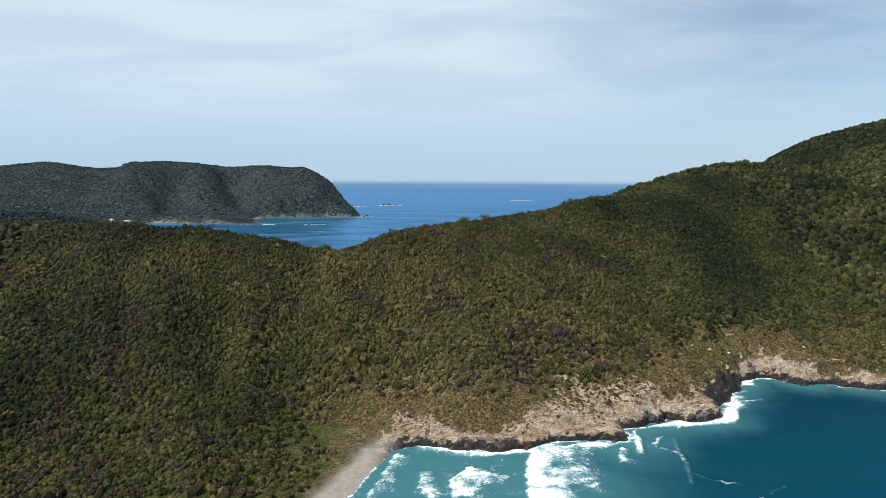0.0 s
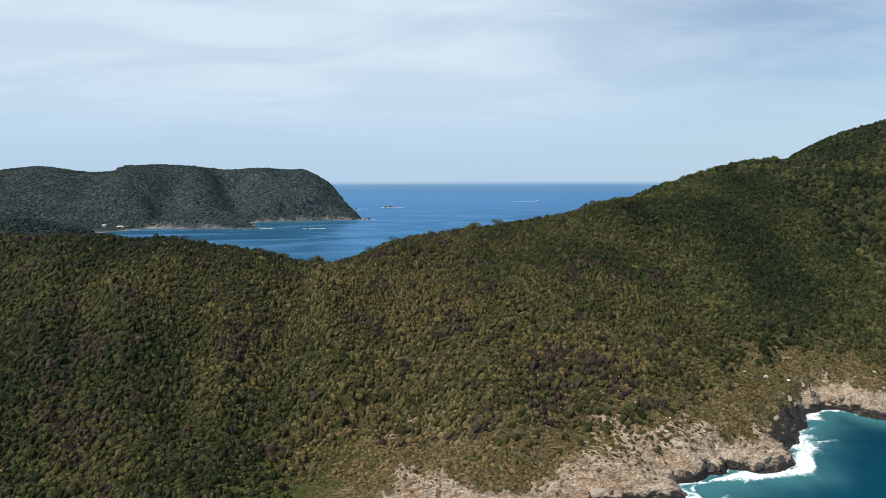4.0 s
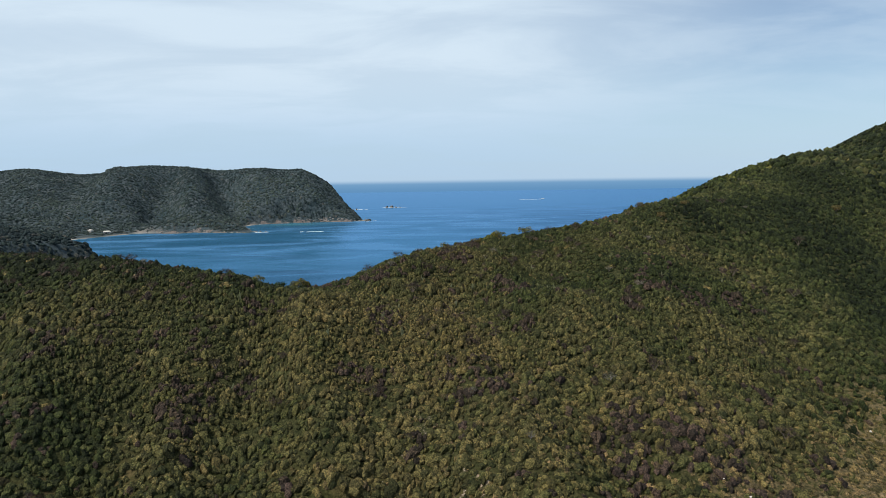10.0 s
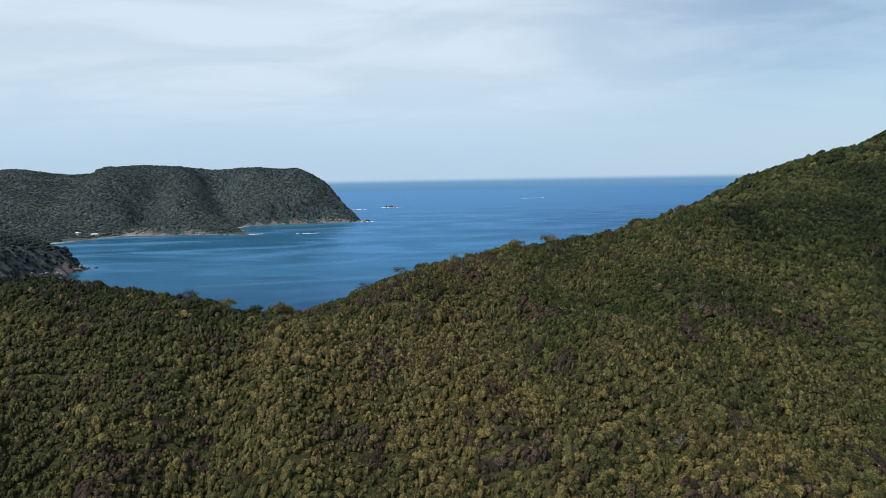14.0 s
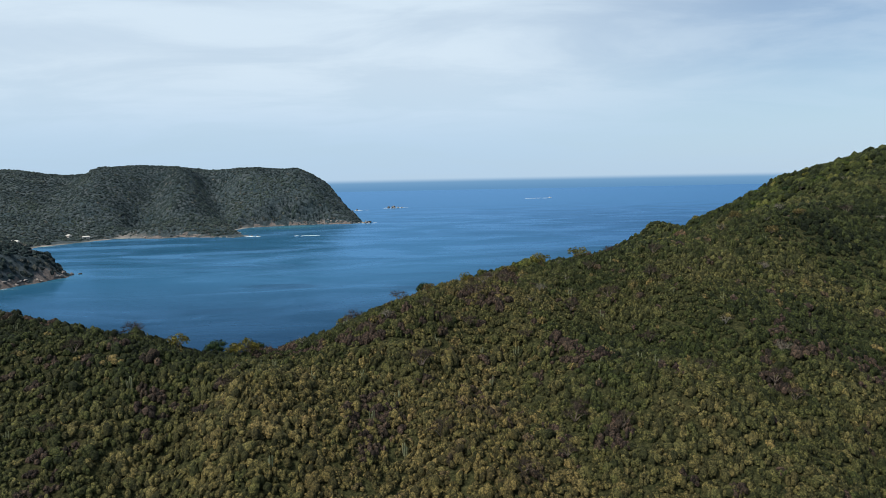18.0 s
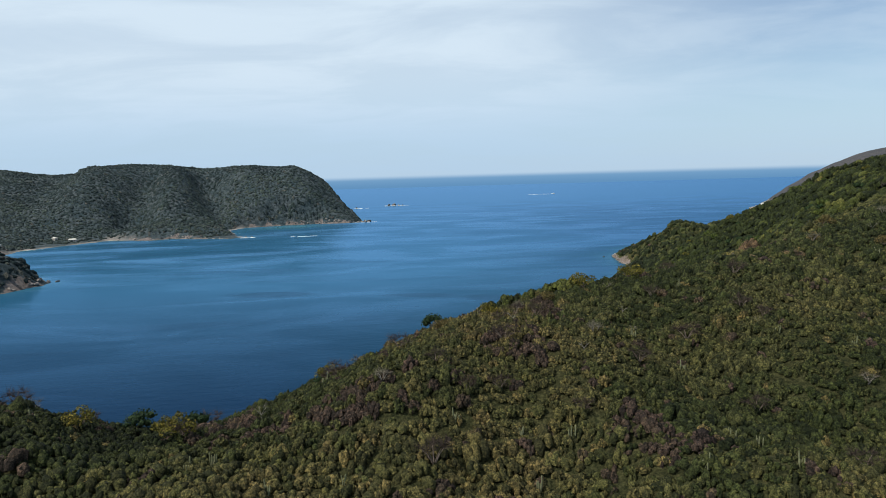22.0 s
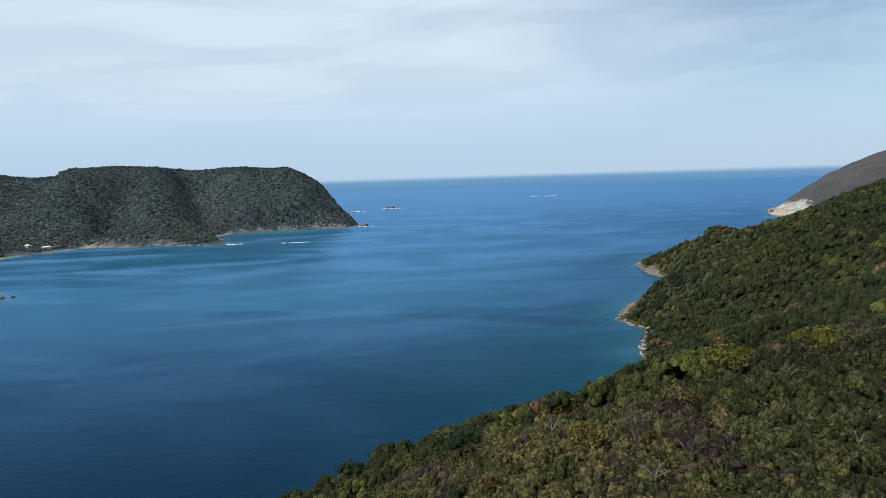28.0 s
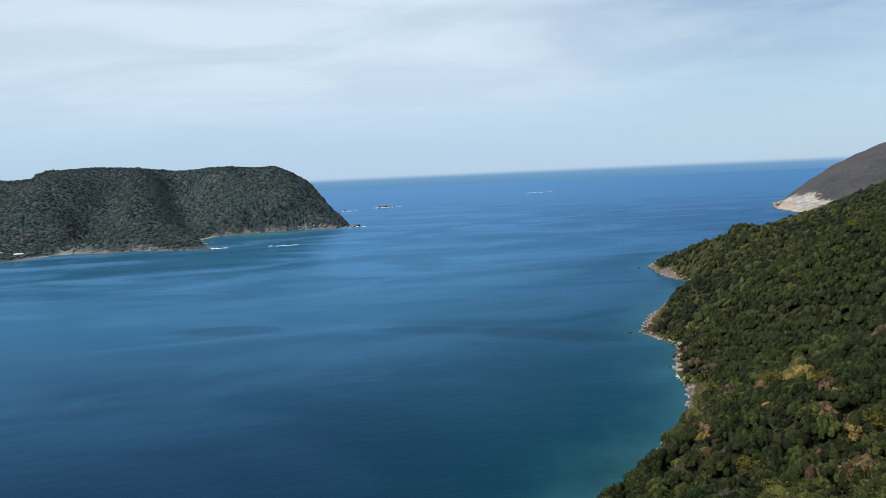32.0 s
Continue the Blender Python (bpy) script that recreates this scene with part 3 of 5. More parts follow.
GZ = np.array([v.co.z for v in ground.data.vertices]).reshape(len(gy), len(gx))


def lie(x, y):
    """Height of the ground sheet itself, between its corners."""
    i = np.clip(np.searchsorted(gx, x) - 1, 0, len(gx) - 2)
    j = np.clip(np.searchsorted(gy, y) - 1, 0, len(gy) - 2)
    u = np.clip((x - gx[i]) / (gx[i + 1] - gx[i]), 0, 1)
    v = np.clip((y - gy[j]) / (gy[j + 1] - gy[j]), 0, 1)
    return (GZ[j, i] * (1 - u) + GZ[j, i + 1] * u) * (1 - v) + (GZ[j + 1, i] * (1 - u) + GZ[j + 1, i + 1] * u) * v


# ---- the sea ----
def swell(x, y, pts, tail, strength):
    """White water of one wave: a sharp front along the line, and a tail to seaward that thins out."""
    best, side = np.full(x.shape, 1e9), np.zeros(x.shape)
    for (ax, ay), (bx, by) in zip(pts, pts[1:]):
        ex, ey = bx - ax, by - ay
        L = math.hypot(ex, ey)
        u = ((x - ax) * ex + (y - ay) * ey) / (L * L)
        t = np.clip(u, 0, 1)
        r = np.hypot(x - ax - t * ex, y - ay - t * ey)
        out = np.abs(u - t) * L
        sgn = ((x - ax) * -ey + (y - ay) * ex) / L
        closer = r < best
        best, side = np.where(closer, r, best), np.where(closer, np.where(out > 3.0, -9.0, sgn), side)
    wob = 2.2 * (fuzz4(x, y, 7) - 0.5)
    f = np.where(side + wob > 0, (1 - np.clip((best + 4 * wob) / tail, 0, 1) ** 1.4) * (1 - 0.55 * np.clip((fuzz4(x, y, 9) - 0.45) * 5, 0, 1) * np.clip(best / 6 - 0.6, 0, 1)), 0)
    return strength * f * (side > -5) * np.clip((y - 146) / 40, 0, 1)


WAVES = [(((66, 243), (58, 222), (53, 201), (50, 178), (48, 150)), 32, 0.95), (((36, 224), (30, 216), (30, 207)), 28, 0.78), (((20, 221), (19, 213), (21, 204)), 11, 0.66),
         (((12, 238), (8, 228), (7, 221)), 12, 0.66), (((5, 216), (1, 206)), 7, 0.62), (((97, 234), (94, 226)), 9, 0.85), (((36, 195), (32, 185), (34, 172)), 20, 0.75)]
SURF = ((24, 246), (48, 236), (64, 236), (82, 240), (97, 240), (108, 245), (111, 253), (132, 259), (154, 258), (161, 268), (172, 280))


def foam_field(X, Y):
    d = -shore_distance(X.ravel(), Y.ravel()).reshape(X.shape)
    near = (Y < 420) & (d > -2.5)
    lump = fuzz4(X, Y, 22)
    d = d + 5.0 * (fuzz4(X + 3, Y, 6) - 0.5) * np.clip(d / 3, 0, 1)
    f = np.clip(1.2 - d / (0.5 + 20 * np.clip(lump - 0.40, 0, 1)), 0, 1) * near * np.where(X > 225, 0.75, 0.85) * np.where(X < 16, 0.8, 1.0)
    f = np.maximum(f, 0.92 * near * np.clip(1.3 - line_distance(X, Y, SURF) / (0.8 + 18 * np.clip(fuzz4(X + 70, Y, 26) - 0.45, 0, 1)), 0, 1))
    for pts, tail, k in WAVES:
        f = np.maximum(f, swell(X, Y, pts, tail, k) * near)
    for pts, k in ((((123, 243), (119, 231), (117, 221), (111, 205)), 0.50), (((114, 214), (119, 206), (127, 203)), 0.46), (((134, 196), (141, 199)), 0.40), (((128, 192), (133, 189)), 0.42), (((109, 247), (107, 240), (104, 231)), 0.95), (((152, 257), (160, 261), (163, 267)), 0.9),
                   (((164, 277), (177, 282), (186, 283)), 0.62), (((176, 292), (187, 297)), 0.6), (((120, 246), (112, 238), (118, 230)), 0.42)):
        f = np.maximum(f, k * np.clip(1.25 - line_distance(X, Y, pts) / 1.9, 0, 1) * near)
    f = np.maximum(f, 0.80 * near * np.clip(1.2 - d / 10, 0, 1) * np.clip(1.5 - np.hypot(X - 172, Y - 282) / 14, 0, 1))
    f = np.maximum(f, 0.34 * near * np.clip(1 - np.hypot((X - 40) / 62, (Y - 208) / 42), 0, 1) ** 0.5)
    far = (Y > 420) & (d > -4)
    f = np.maximum(f, far * 0.75 * np.clip(1 - d / (0.3 + 10 * np.clip(fuzz4(X, Y, 20) - 0.52, 0, 1)), 0, 1))
    return f, d


def sea_attrs(X, Y, Z):
    f, d = foam_field(X, Y)
    shallow = np.clip(1.0 - d / np.where(Y < 420, 34 + 46 * np.clip((150 - X) / 70, 0, 1), 70), 0, 1) ** 1.6 * np.where(Y < 420, 1.0, 0.45)
    shallow = np.maximum(shallow, 0.9 * np.clip(1 - np.hypot((X + 150) / 1.3, Y - 1720) / 110, 0, 1))
    shallow = np.maximum(shallow, (Y < 420) * 0.95 * np.clip(1.5 - np.hypot((X - 32) / 62, (Y - 205) / 62), 0, 1))
    bay = np.clip(1 - np.abs(Y - 100) / 330, 0, 1) * 1.6
    teal = np.clip(1 - d / (150 + 90 * fuzz4(X, Y, 120)), 0, 1) * (Y > 540) * (Y < 1150) * np.clip((X + 40) / 120, 0, 1)
    reef = np.zeros(X.shape)
    for cx, cy, rx, ry, turn in ((135, 812, 62, 17, -0.5), (60, 850, 40, 12, -0.3), (100, 625, 22, 8, 0.8), (-75, 890, 50, 16, -0.2)):
        u, v = (X - cx) * math.cos(turn) + (Y - cy) * math.sin(turn), (Y - cy) * math.cos(turn) - (X - cx) * math.sin(turn)
        reef = np.maximum(reef, np.clip(1.3 - np.hypot(u / rx, v / ry), 0, 1))
    return {"foam": f, "teal": teal, "reef": reef, "shallow": shallow, "bay": np.clip(bay, 0, 1), "far_haze": np.clip((Y - 1300) / 1500, 0, 1), "open": np.clip((Y - 560) / 380, 0, 1) ** 1.3 * (1 - 0.55 * np.clip((X - 120) / 420, 0, 1) * np.clip((2600 - Y) / 500, 0, 1))}


def sea_height(X, Y):
    f, d = foam_field(X, Y)
    z = 0.25 * (fuzz4(X, Y * 2.0, 30) - 0.5) * (Y < 1500)
    return z + 1.3 * f * (0.3 + fuzz4(X, Y, 5)) * (Y < 420) * np.clip(d / 4, 0, 1) - 0.1


sx = lines((-9000, -1000, 1000), (-1000, -60, 40), (-60, -6, 6), (-6, 206, 1.4), (206, 230, 3), (230, 420, 4), (420, 1000, 20), (1000, 9000, 1000))
sy = lines((-800, 120, 60), (120, 180, 5), (180, 300, 1.4), (300, 330, 3), (330, 500, 12), (500, 1060, 6), (1060, 1900, 14), (1900, 3000, 60), (3000, 12000, 1000))
sea = tagged(grid_mesh("water", sx, sy, sea_height, sea_attrs, mat_sea), "deep blue sea with turquoise shallows and white surf", "sea", kind="structure")


# ---- plants as stuff ----
def tri_mesh(name, co, tris, tint, mat, smooth=False):
    me = bpy.data.meshes.new(name)
    me.vertices.add(len(co))
    me.vertices.foreach_set("co", co.astype(np.float32).ravel())
    me.loops.add(tris.size)
    me.loops.foreach_set("vertex_index", tris.astype(np.int32).ravel())
    me.polygons.add(len(tris))
    me.polygons.foreach_set("loop_start", (np.arange(len(tris)) * 3).astype(np.int32))
    me.update(calc_edges=True)
    me.polygons.foreach_set("use_smooth", np.full(len(tris), smooth))
    at = me.attributes.new("tint", 'FLOAT', 'POINT')
    at.data.foreach_set("value", tint.astype(np.float32))
    me.materials.append(mat)
    return me


def dome(rng, seg, rings):
    """A lumpy closed dome, the dense inside of a crown."""
    v, t = [], []
    for r in range(rings):
        a = -0.35 + (r / rings) * (math.pi / 2 + 0.35)
        for s in range(seg):
            b = 2 * math.pi * (s + 0.5 * (r % 2)) / seg
            k = 0.58 + 0.40 * rng.random()
            v.append((math.cos(a) * math.cos(b) * k, math.cos(a) * math.sin(b) * k, 0.05 + math.sin(a) * k))
    v.append((0, 0, 0.85))
    for r in range(rings - 1):
        for s in range(seg):
            a0, a1 = r * seg + s, r * seg + (s + 1) % seg
            b0, b1 = a0 + seg, a1 + seg
            if r % 2 == 0:
                t += [(a0, a1, b0), (a1, b1, b0)]
            else:
                t += [(a0, a1, b1), (a0, b1, b0)]
    top = (rings - 1) * seg
    for s in range(seg):
        t.append((top + s, top + (s + 1) % seg, len(v) - 1))
    return np.array(v), np.array(t)


def shrub_shape(seed, lobes, seg=5, rings=2, leaves=0, size=0.1, swell=(0.36, 0.56)):
    """One crown of radius 1: a cushion of rounded leafy lobes with gaps between them, and loose tufts on top."""
    rng = np.random.RandomState(seed)
    V, T, n, cs = [], [], 0, []
    for k in range(lobes):
        q = 2.4 * k + rng.uniform(-0.5, 0.5)
        far = 0.0 if k == 0 else 0.72 * math.sqrt((k + 0.3) / lobes) * rng.uniform(0.85, 1.15)
        r = rng.uniform(*swell) * (1.15 if k == 0 else 1.0)
        c = np.array((far * math.cos(q), far * math.sin(q), 0.72 * (1 - far * far) - r * 0.55 + rng.uniform(-0.10, 0.14)))
        v, t = dome(rng, seg, rings)
        V.append(v * np.array((r, r, r * 1.2)) * 1.14 + c)
        T.append(t + n)
        n += len(v)
        cs.append((c, r))
    for k in range(leaves):
        c, r = cs[rng.randint(len(cs))]
        d = rng.normal(size=3)
        d[2] = abs(d[2]) * 0.9
        d /= np.linalg.norm(d)
        p = c + d * r * rng.uniform(1.0, 1.28)
        nrm = d + rng.normal(size=3) * 0.5
        nrm /= np.linalg.norm(nrm)
        a = np.cross(nrm, rng.normal(size=3))
        a /= np.linalg.norm(a)
        b = np.cross(nrm, a)
        s = size * rng.uniform(0.6, 1.4)
        V.append(np.array([p - a * s, p + a * s * 0.5 - b * s * 0.75, p + a * s * 0.6 + b * s * 0.75]))
        T.append(np.array([(0, 1, 2)]) + n)
        n += 3
    return np.concatenate(V), np.concatenate(T)


def stamp(shapes, pos, rad, hgt, tint, rng, fall):
    """Copies of the shapes at the places, following the fall of the ground, joined into one sheet of triangles."""
    which = rng.randint(0, len(shapes), len(pos))
    CO, TR, TI, base = [], [], [], 0
    for k, (v, t) in enumerate(shapes):
        s = np.nonzero(which == k)[0]
        if not len(s):
            continue
        an = rng.rand(len(s)) * 2 * math.pi
        c, si = np.cos(an)[:, None], np.sin(an)[:, None]
        lx, ly = v[None, :, 0] * rad[s, None], v[None, :, 1] * rad[s, None] * rng.uniform(0.55, 1.1, len(s))[:, None]
        wx, wy = lx * c - ly * si, lx * si + ly * c
        co = np.stack([pos[s, 0, None] + wx, pos[s, 1, None] + wy, pos[s, 2, None] + v[None, :, 2] * hgt[s, None] + fall[s, 0, None] * wx + fall[s, 1, None] * wy], -1)
        TR.append((t[None] + (base + np.arange(len(s)) * len(v))[:, None, None]).reshape(-1, 3))
        CO.append(co.reshape(-1, 3))
        TI.append(np.repeat(tint[s], len(v)) + rng.uniform(-0.04, 0.04, len(s) * len(v)))
        base += len(s) * len(v)
    return np.concatenate(CO), np.concatenate(TR), np.clip(np.concatenate(TI), 0, 1)


def scatter(x0, x1, y0, y1, step, seed):
    rng = np.random.RandomState(seed)
    xs, ys = np.meshgrid(np.arange(x0, x1, step), np.arange(y0, y1, step))
    x = xs.ravel() + rng.uniform(-0.65, 0.65, xs.size) * step
    y = ys.ravel() + rng.uniform(-0.65, 0.65, xs.size) * step
    return x, y, rng


SH_CLOSE = [shrub_shape(s, 12, 4, 2, 90, 0.11, (0.25, 0.42)) for s in range(9)]
SH_NEAR = [shrub_shape(10 + s, 6, 4, 2, 14, 0.14, (0.32, 0.50)) for s in range(8)]
SH_MID = [shrub_shape(20 + s, 3, 4, 2, 3, 0.2, (0.46, 0.68)) for s in range(8)]
SH_UNDER = [shrub_shape(30 + s, 1, 5, 2, 2, 0.3, (0.8, 0.9)) for s in range(6)]
SH_FAR = [shrub_shape(40 + s, 1, 4, 2, 0, 0.1, (0.8, 0.95)) for s in range(9)]
SH_WOOD = [shrub_shape(60 + s, 1, 4, 2, 0, 0.1, (0.8, 0.95)) for s in range(8)]
SH_BIG = [shrub_shape(100 + s, 22, 4, 2, 150, 0.065, (0.19, 0.33)) for s in range(7)]
SH_TREE = [shrub_shape(80 + s, 11, 4, 2, 44, 0.085, (0.26, 0.42)) for s in range(8)]


def plant_tint(x, y, rng, shift=0.0, d=None, spread=0.09):
    """Patches of dry, yellowing and leafless bushes among the green ones; set stretches are tinted darker or lighter.
    """
    base = -0.17 + shift + 1.05 * fuzz4(x, y, 46) + rng.normal(0, spread, len(x))
    base = np.minimum(base, rng.uniform(0.70, 0.82, len(x)))
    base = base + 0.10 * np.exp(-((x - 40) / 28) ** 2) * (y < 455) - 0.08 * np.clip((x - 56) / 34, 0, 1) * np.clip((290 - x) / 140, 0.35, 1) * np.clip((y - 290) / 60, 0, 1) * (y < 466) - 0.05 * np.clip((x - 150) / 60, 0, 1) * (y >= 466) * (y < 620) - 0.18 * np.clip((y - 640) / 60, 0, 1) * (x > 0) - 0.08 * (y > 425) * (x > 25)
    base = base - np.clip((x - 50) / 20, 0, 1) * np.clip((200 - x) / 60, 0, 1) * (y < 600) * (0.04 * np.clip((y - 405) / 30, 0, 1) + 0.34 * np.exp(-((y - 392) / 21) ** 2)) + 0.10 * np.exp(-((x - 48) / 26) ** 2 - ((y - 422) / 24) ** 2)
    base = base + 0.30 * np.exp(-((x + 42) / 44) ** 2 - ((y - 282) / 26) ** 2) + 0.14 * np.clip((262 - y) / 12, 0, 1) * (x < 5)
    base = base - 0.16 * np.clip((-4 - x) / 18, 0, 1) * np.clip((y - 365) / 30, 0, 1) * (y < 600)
    base = base + 0.08 * np.exp(-((x - 108) / 38) ** 2 - ((y - 532) / 48) ** 2) * (y > 466)
    base = base + 0.16 * np.clip((340 - y) / 40, 0, 1) * np.clip((x + 10) / 20, 0, 1)
    special = rng.rand(len(x))
    base = np.where((special > 0.985) & (x < 170), rng.uniform(0.76, 0.84, len(x)), base)
    dry = fuzz4(x + 500, y, 70)
    base = np.where((special < 0.03) & (dry > 0.42) & (x < 200), rng.uniform(0.88, 1.0, len(x)), base)
    clump = fuzz4(x + 77, y + 50, 15)
    base = np.where((clump > 0.645) & (rng.rand(len(x)) < 0.6) & (y < 462) & (x < 170) & ((x < 60) | (y < 415)), rng.uniform(0.90, 1.0, len(x)), base)
    if d is not None:
        base = np.where((d < 20) & (y > 420) & (rng.rand(len(x)) < 0.16), rng.uniform(0.84, 1.0, len(x)), base)
    return np.clip(base, 0, 1)


def grow(name, label, region, step, shapes, rad, seed, mat, dens, shift=0.0, tall=(0.65, 1.35), lift=0.0, spread=0.09):
    x, y, rng = scatter(*region, step, seed)
    d = shore_distance(x, y)
    z = lie(x, y)
    keep = dens(x, y, z, d) > rng.rand(len(x))
    x, y, z, d = x[keep], y[keep], z[keep], d[keep]
    r = rng.uniform(*rad, len(x)) * (0.70 + 0.62 * fuzz4(x, y, 15)) * np.where(rng.rand(len(x)) < 0.15, 1.6 if rad[1] < 2.0 else 1.2, 1.0)
    h = r * rng.uniform(*tall, len(x))
    e = 2.0 + rad[1]
    fall = (0.9 if rad[1] > 4.5 and mat is mat_hazy_woods else 0.35) * np.clip(np.stack([(lie(x + e, y) - lie(x - e, y)), (lie(x, y + e) - lie(x, y - e))], -1) / (2 * e), -1.2, 1.2)
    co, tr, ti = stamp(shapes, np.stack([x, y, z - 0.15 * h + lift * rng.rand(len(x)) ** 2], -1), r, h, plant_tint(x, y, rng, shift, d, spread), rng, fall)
    ob = new(name, tri_mesh(name, co, tr, ti, mat, any(shapes is k for k in (SH_CLOSE, SH_NEAR, SH_BIG, SH_TREE))))
    return tagged(ob, label, "scrub", kind="stuff")


def cover(x, y, z, d):
    """How thick the scrub stands: closed high up, thin on the lower seaward slopes."""
    front = np.clip((430 - y) / 40, 0, 1)
    low = np.clip((z - 3) / 24, 0, 1) ** 0.6
    p = np.where(front > 0, np.clip(-0.95 * np.clip(1.52 - d / 36, 0, 1) * np.clip((x + 46 + 30 * (fuzz4(x, y, 24) - 0.5)) / 44, 0, 1) * (x < 240) + 0.34 + 0.35 * np.clip((-8 - x) / 30, 0, 1) + 0.90 * low + 1.1 * (fuzz4(x, y, 30) - 0.5) * (1.25 - low), 0, 1), 1.0)
    rocky = np.where(y < 420, np.clip((d - 5) / 18, 0, 1), np.clip((d - 1.5 - 5 * np.clip((fuzz(x, y, 34) - 0.45) * 4, 0, 1)) / 4, 0, 1))
    return p * rocky * ((beach_amount(x, y) > 0.3) & (d < 16) < 0.5)


def in_back(x, y):
    """The far side of the ridge, where taller trees stand."""
    return (y > 466 + 6 * np.sin(x * 0.07) + 0.45 * np.maximum(x - 90, 0)) & (x > -70) & (x < 330) & (y < 780)


def in_edge(x, y):
    """The upper part of the wood, passed at close range."""
    return (x > -10) & (x < 150) & (y < 600) & (y > 460)


def in_close(x, y):
    """The stretch of ridge that the way passes nearest."""
    return (x > -48) & (x < 112) & (y > 392) & (y < 500) & ~in_back(x, y)


def in_near(x, y):
    return (x > -95) & (x < 165) & (y > 330) & (y < 560) & ~in_back(x, y) & ~in_close(x, y)


def in_mid(x, y):
    return (x > -185) & (x < 300) & (y > 212) & (y < 600) & ~in_near(x, y) & ~in_back(x, y) & ~in_close(x, y)


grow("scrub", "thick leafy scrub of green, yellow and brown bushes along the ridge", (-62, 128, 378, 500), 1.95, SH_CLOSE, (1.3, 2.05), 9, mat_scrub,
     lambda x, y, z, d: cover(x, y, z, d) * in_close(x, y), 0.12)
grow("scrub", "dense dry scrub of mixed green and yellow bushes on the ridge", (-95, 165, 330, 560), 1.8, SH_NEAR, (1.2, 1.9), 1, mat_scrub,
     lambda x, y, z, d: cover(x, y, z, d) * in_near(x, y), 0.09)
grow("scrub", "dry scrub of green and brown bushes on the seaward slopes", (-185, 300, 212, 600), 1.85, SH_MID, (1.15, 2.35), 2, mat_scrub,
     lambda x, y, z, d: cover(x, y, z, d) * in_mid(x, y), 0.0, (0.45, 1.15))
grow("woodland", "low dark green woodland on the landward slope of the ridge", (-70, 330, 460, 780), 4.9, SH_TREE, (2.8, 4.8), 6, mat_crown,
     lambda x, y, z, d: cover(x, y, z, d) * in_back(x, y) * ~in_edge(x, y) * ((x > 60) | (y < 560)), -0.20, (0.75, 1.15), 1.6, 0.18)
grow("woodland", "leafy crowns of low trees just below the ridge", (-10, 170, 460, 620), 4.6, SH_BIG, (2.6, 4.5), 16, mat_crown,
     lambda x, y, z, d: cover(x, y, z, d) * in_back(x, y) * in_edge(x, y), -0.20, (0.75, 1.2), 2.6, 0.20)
# tint pulled well down, so the gaps between crowns look shaded
grow("undergrowth", "undergrowth between the trees, tinted dark for the shade in the gaps", (-20, 330, 460, 780), 3.0, SH_UNDER, (1.0, 1.6), 17, mat_scrub,
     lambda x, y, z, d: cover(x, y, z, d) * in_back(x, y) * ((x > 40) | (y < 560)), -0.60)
mat_tussock = foliage_material("dry_grass_blades", [(0.0, (0.048, 0.046, 0.016)), (0.35, (0.082, 0.071, 0.028)), (0.6, (0.125, 0.095, 0.045)), (1.0, (0.170, 0.120, 0.068))], 0.09, 1.6)
grow("dry_grass", "tufts of dry olive and brown grass above the sea cliff", (-60, 330, 222, 345), 1.4, [shrub_shape(130 + s, 1, 4, 2, 3, 0.4, (0.8, 0.95)) for s in range(6)], (0.45, 0.95), 18, mat_tussock,
     lambda x, y, z, d: np.clip(1.5 - 1.4 * cover(x, y, z, d), 0, 1) * np.clip((d - 6) / 10, 0, 1) * np.clip(1.9 - d / 60, 0, 1) * (z > 2.5) * ((beach_amount(x, y) < 0.3) | (d > 17)), 0.22, (0.35, 0.7), 0.0, 0.16)
grow("scrub", "green scrub covering the high hillside", (-360, 760, 200, 1110), 3.7, SH_FAR, (1.9, 3.3), 3, mat_scrub,
     lambda x, y, z, d: cover(x, y, z, d) * ~(in_near(x, y) | in_mid(x, y) | in_back(x, y) | in_close(x, y)) * (x - 0.75 * y < 240) * (x + 0.55 * y > -60) * ((x > -250) | (y < 800)), 0.0, (0.6, 1.15), 0.0, 0.18)
grow("woodland", "dark woods on the western cape, blue-grey haze in the leaf colour", (-900, -250, 760, 1200), 5.2, SH_FAR, (2.4, 4.2), 19, mat_hazy_woods,
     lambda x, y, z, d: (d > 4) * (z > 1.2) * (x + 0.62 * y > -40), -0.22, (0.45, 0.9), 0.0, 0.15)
grow("woods", "distant woods on the headland, leaves coloured blue-grey for haze", (-1250, 40, 1200, 2060), 5.8, SH_WOOD, (2.2, 4.6), 4, mat_hazy_woods,
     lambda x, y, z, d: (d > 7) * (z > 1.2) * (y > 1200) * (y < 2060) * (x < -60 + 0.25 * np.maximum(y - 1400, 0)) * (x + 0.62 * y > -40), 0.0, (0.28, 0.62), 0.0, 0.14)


# ---- helpers for things ----
def part(name, bm, mat, parent=None, label=""):
    me = bpy.data.meshes.new(name)
    bm.to_mesh(me)
    bm.free()
    me.materials.append(mat)
    ob = new(name, me)
    if parent:
        ob.parent = parent
    return tagged(ob, label)


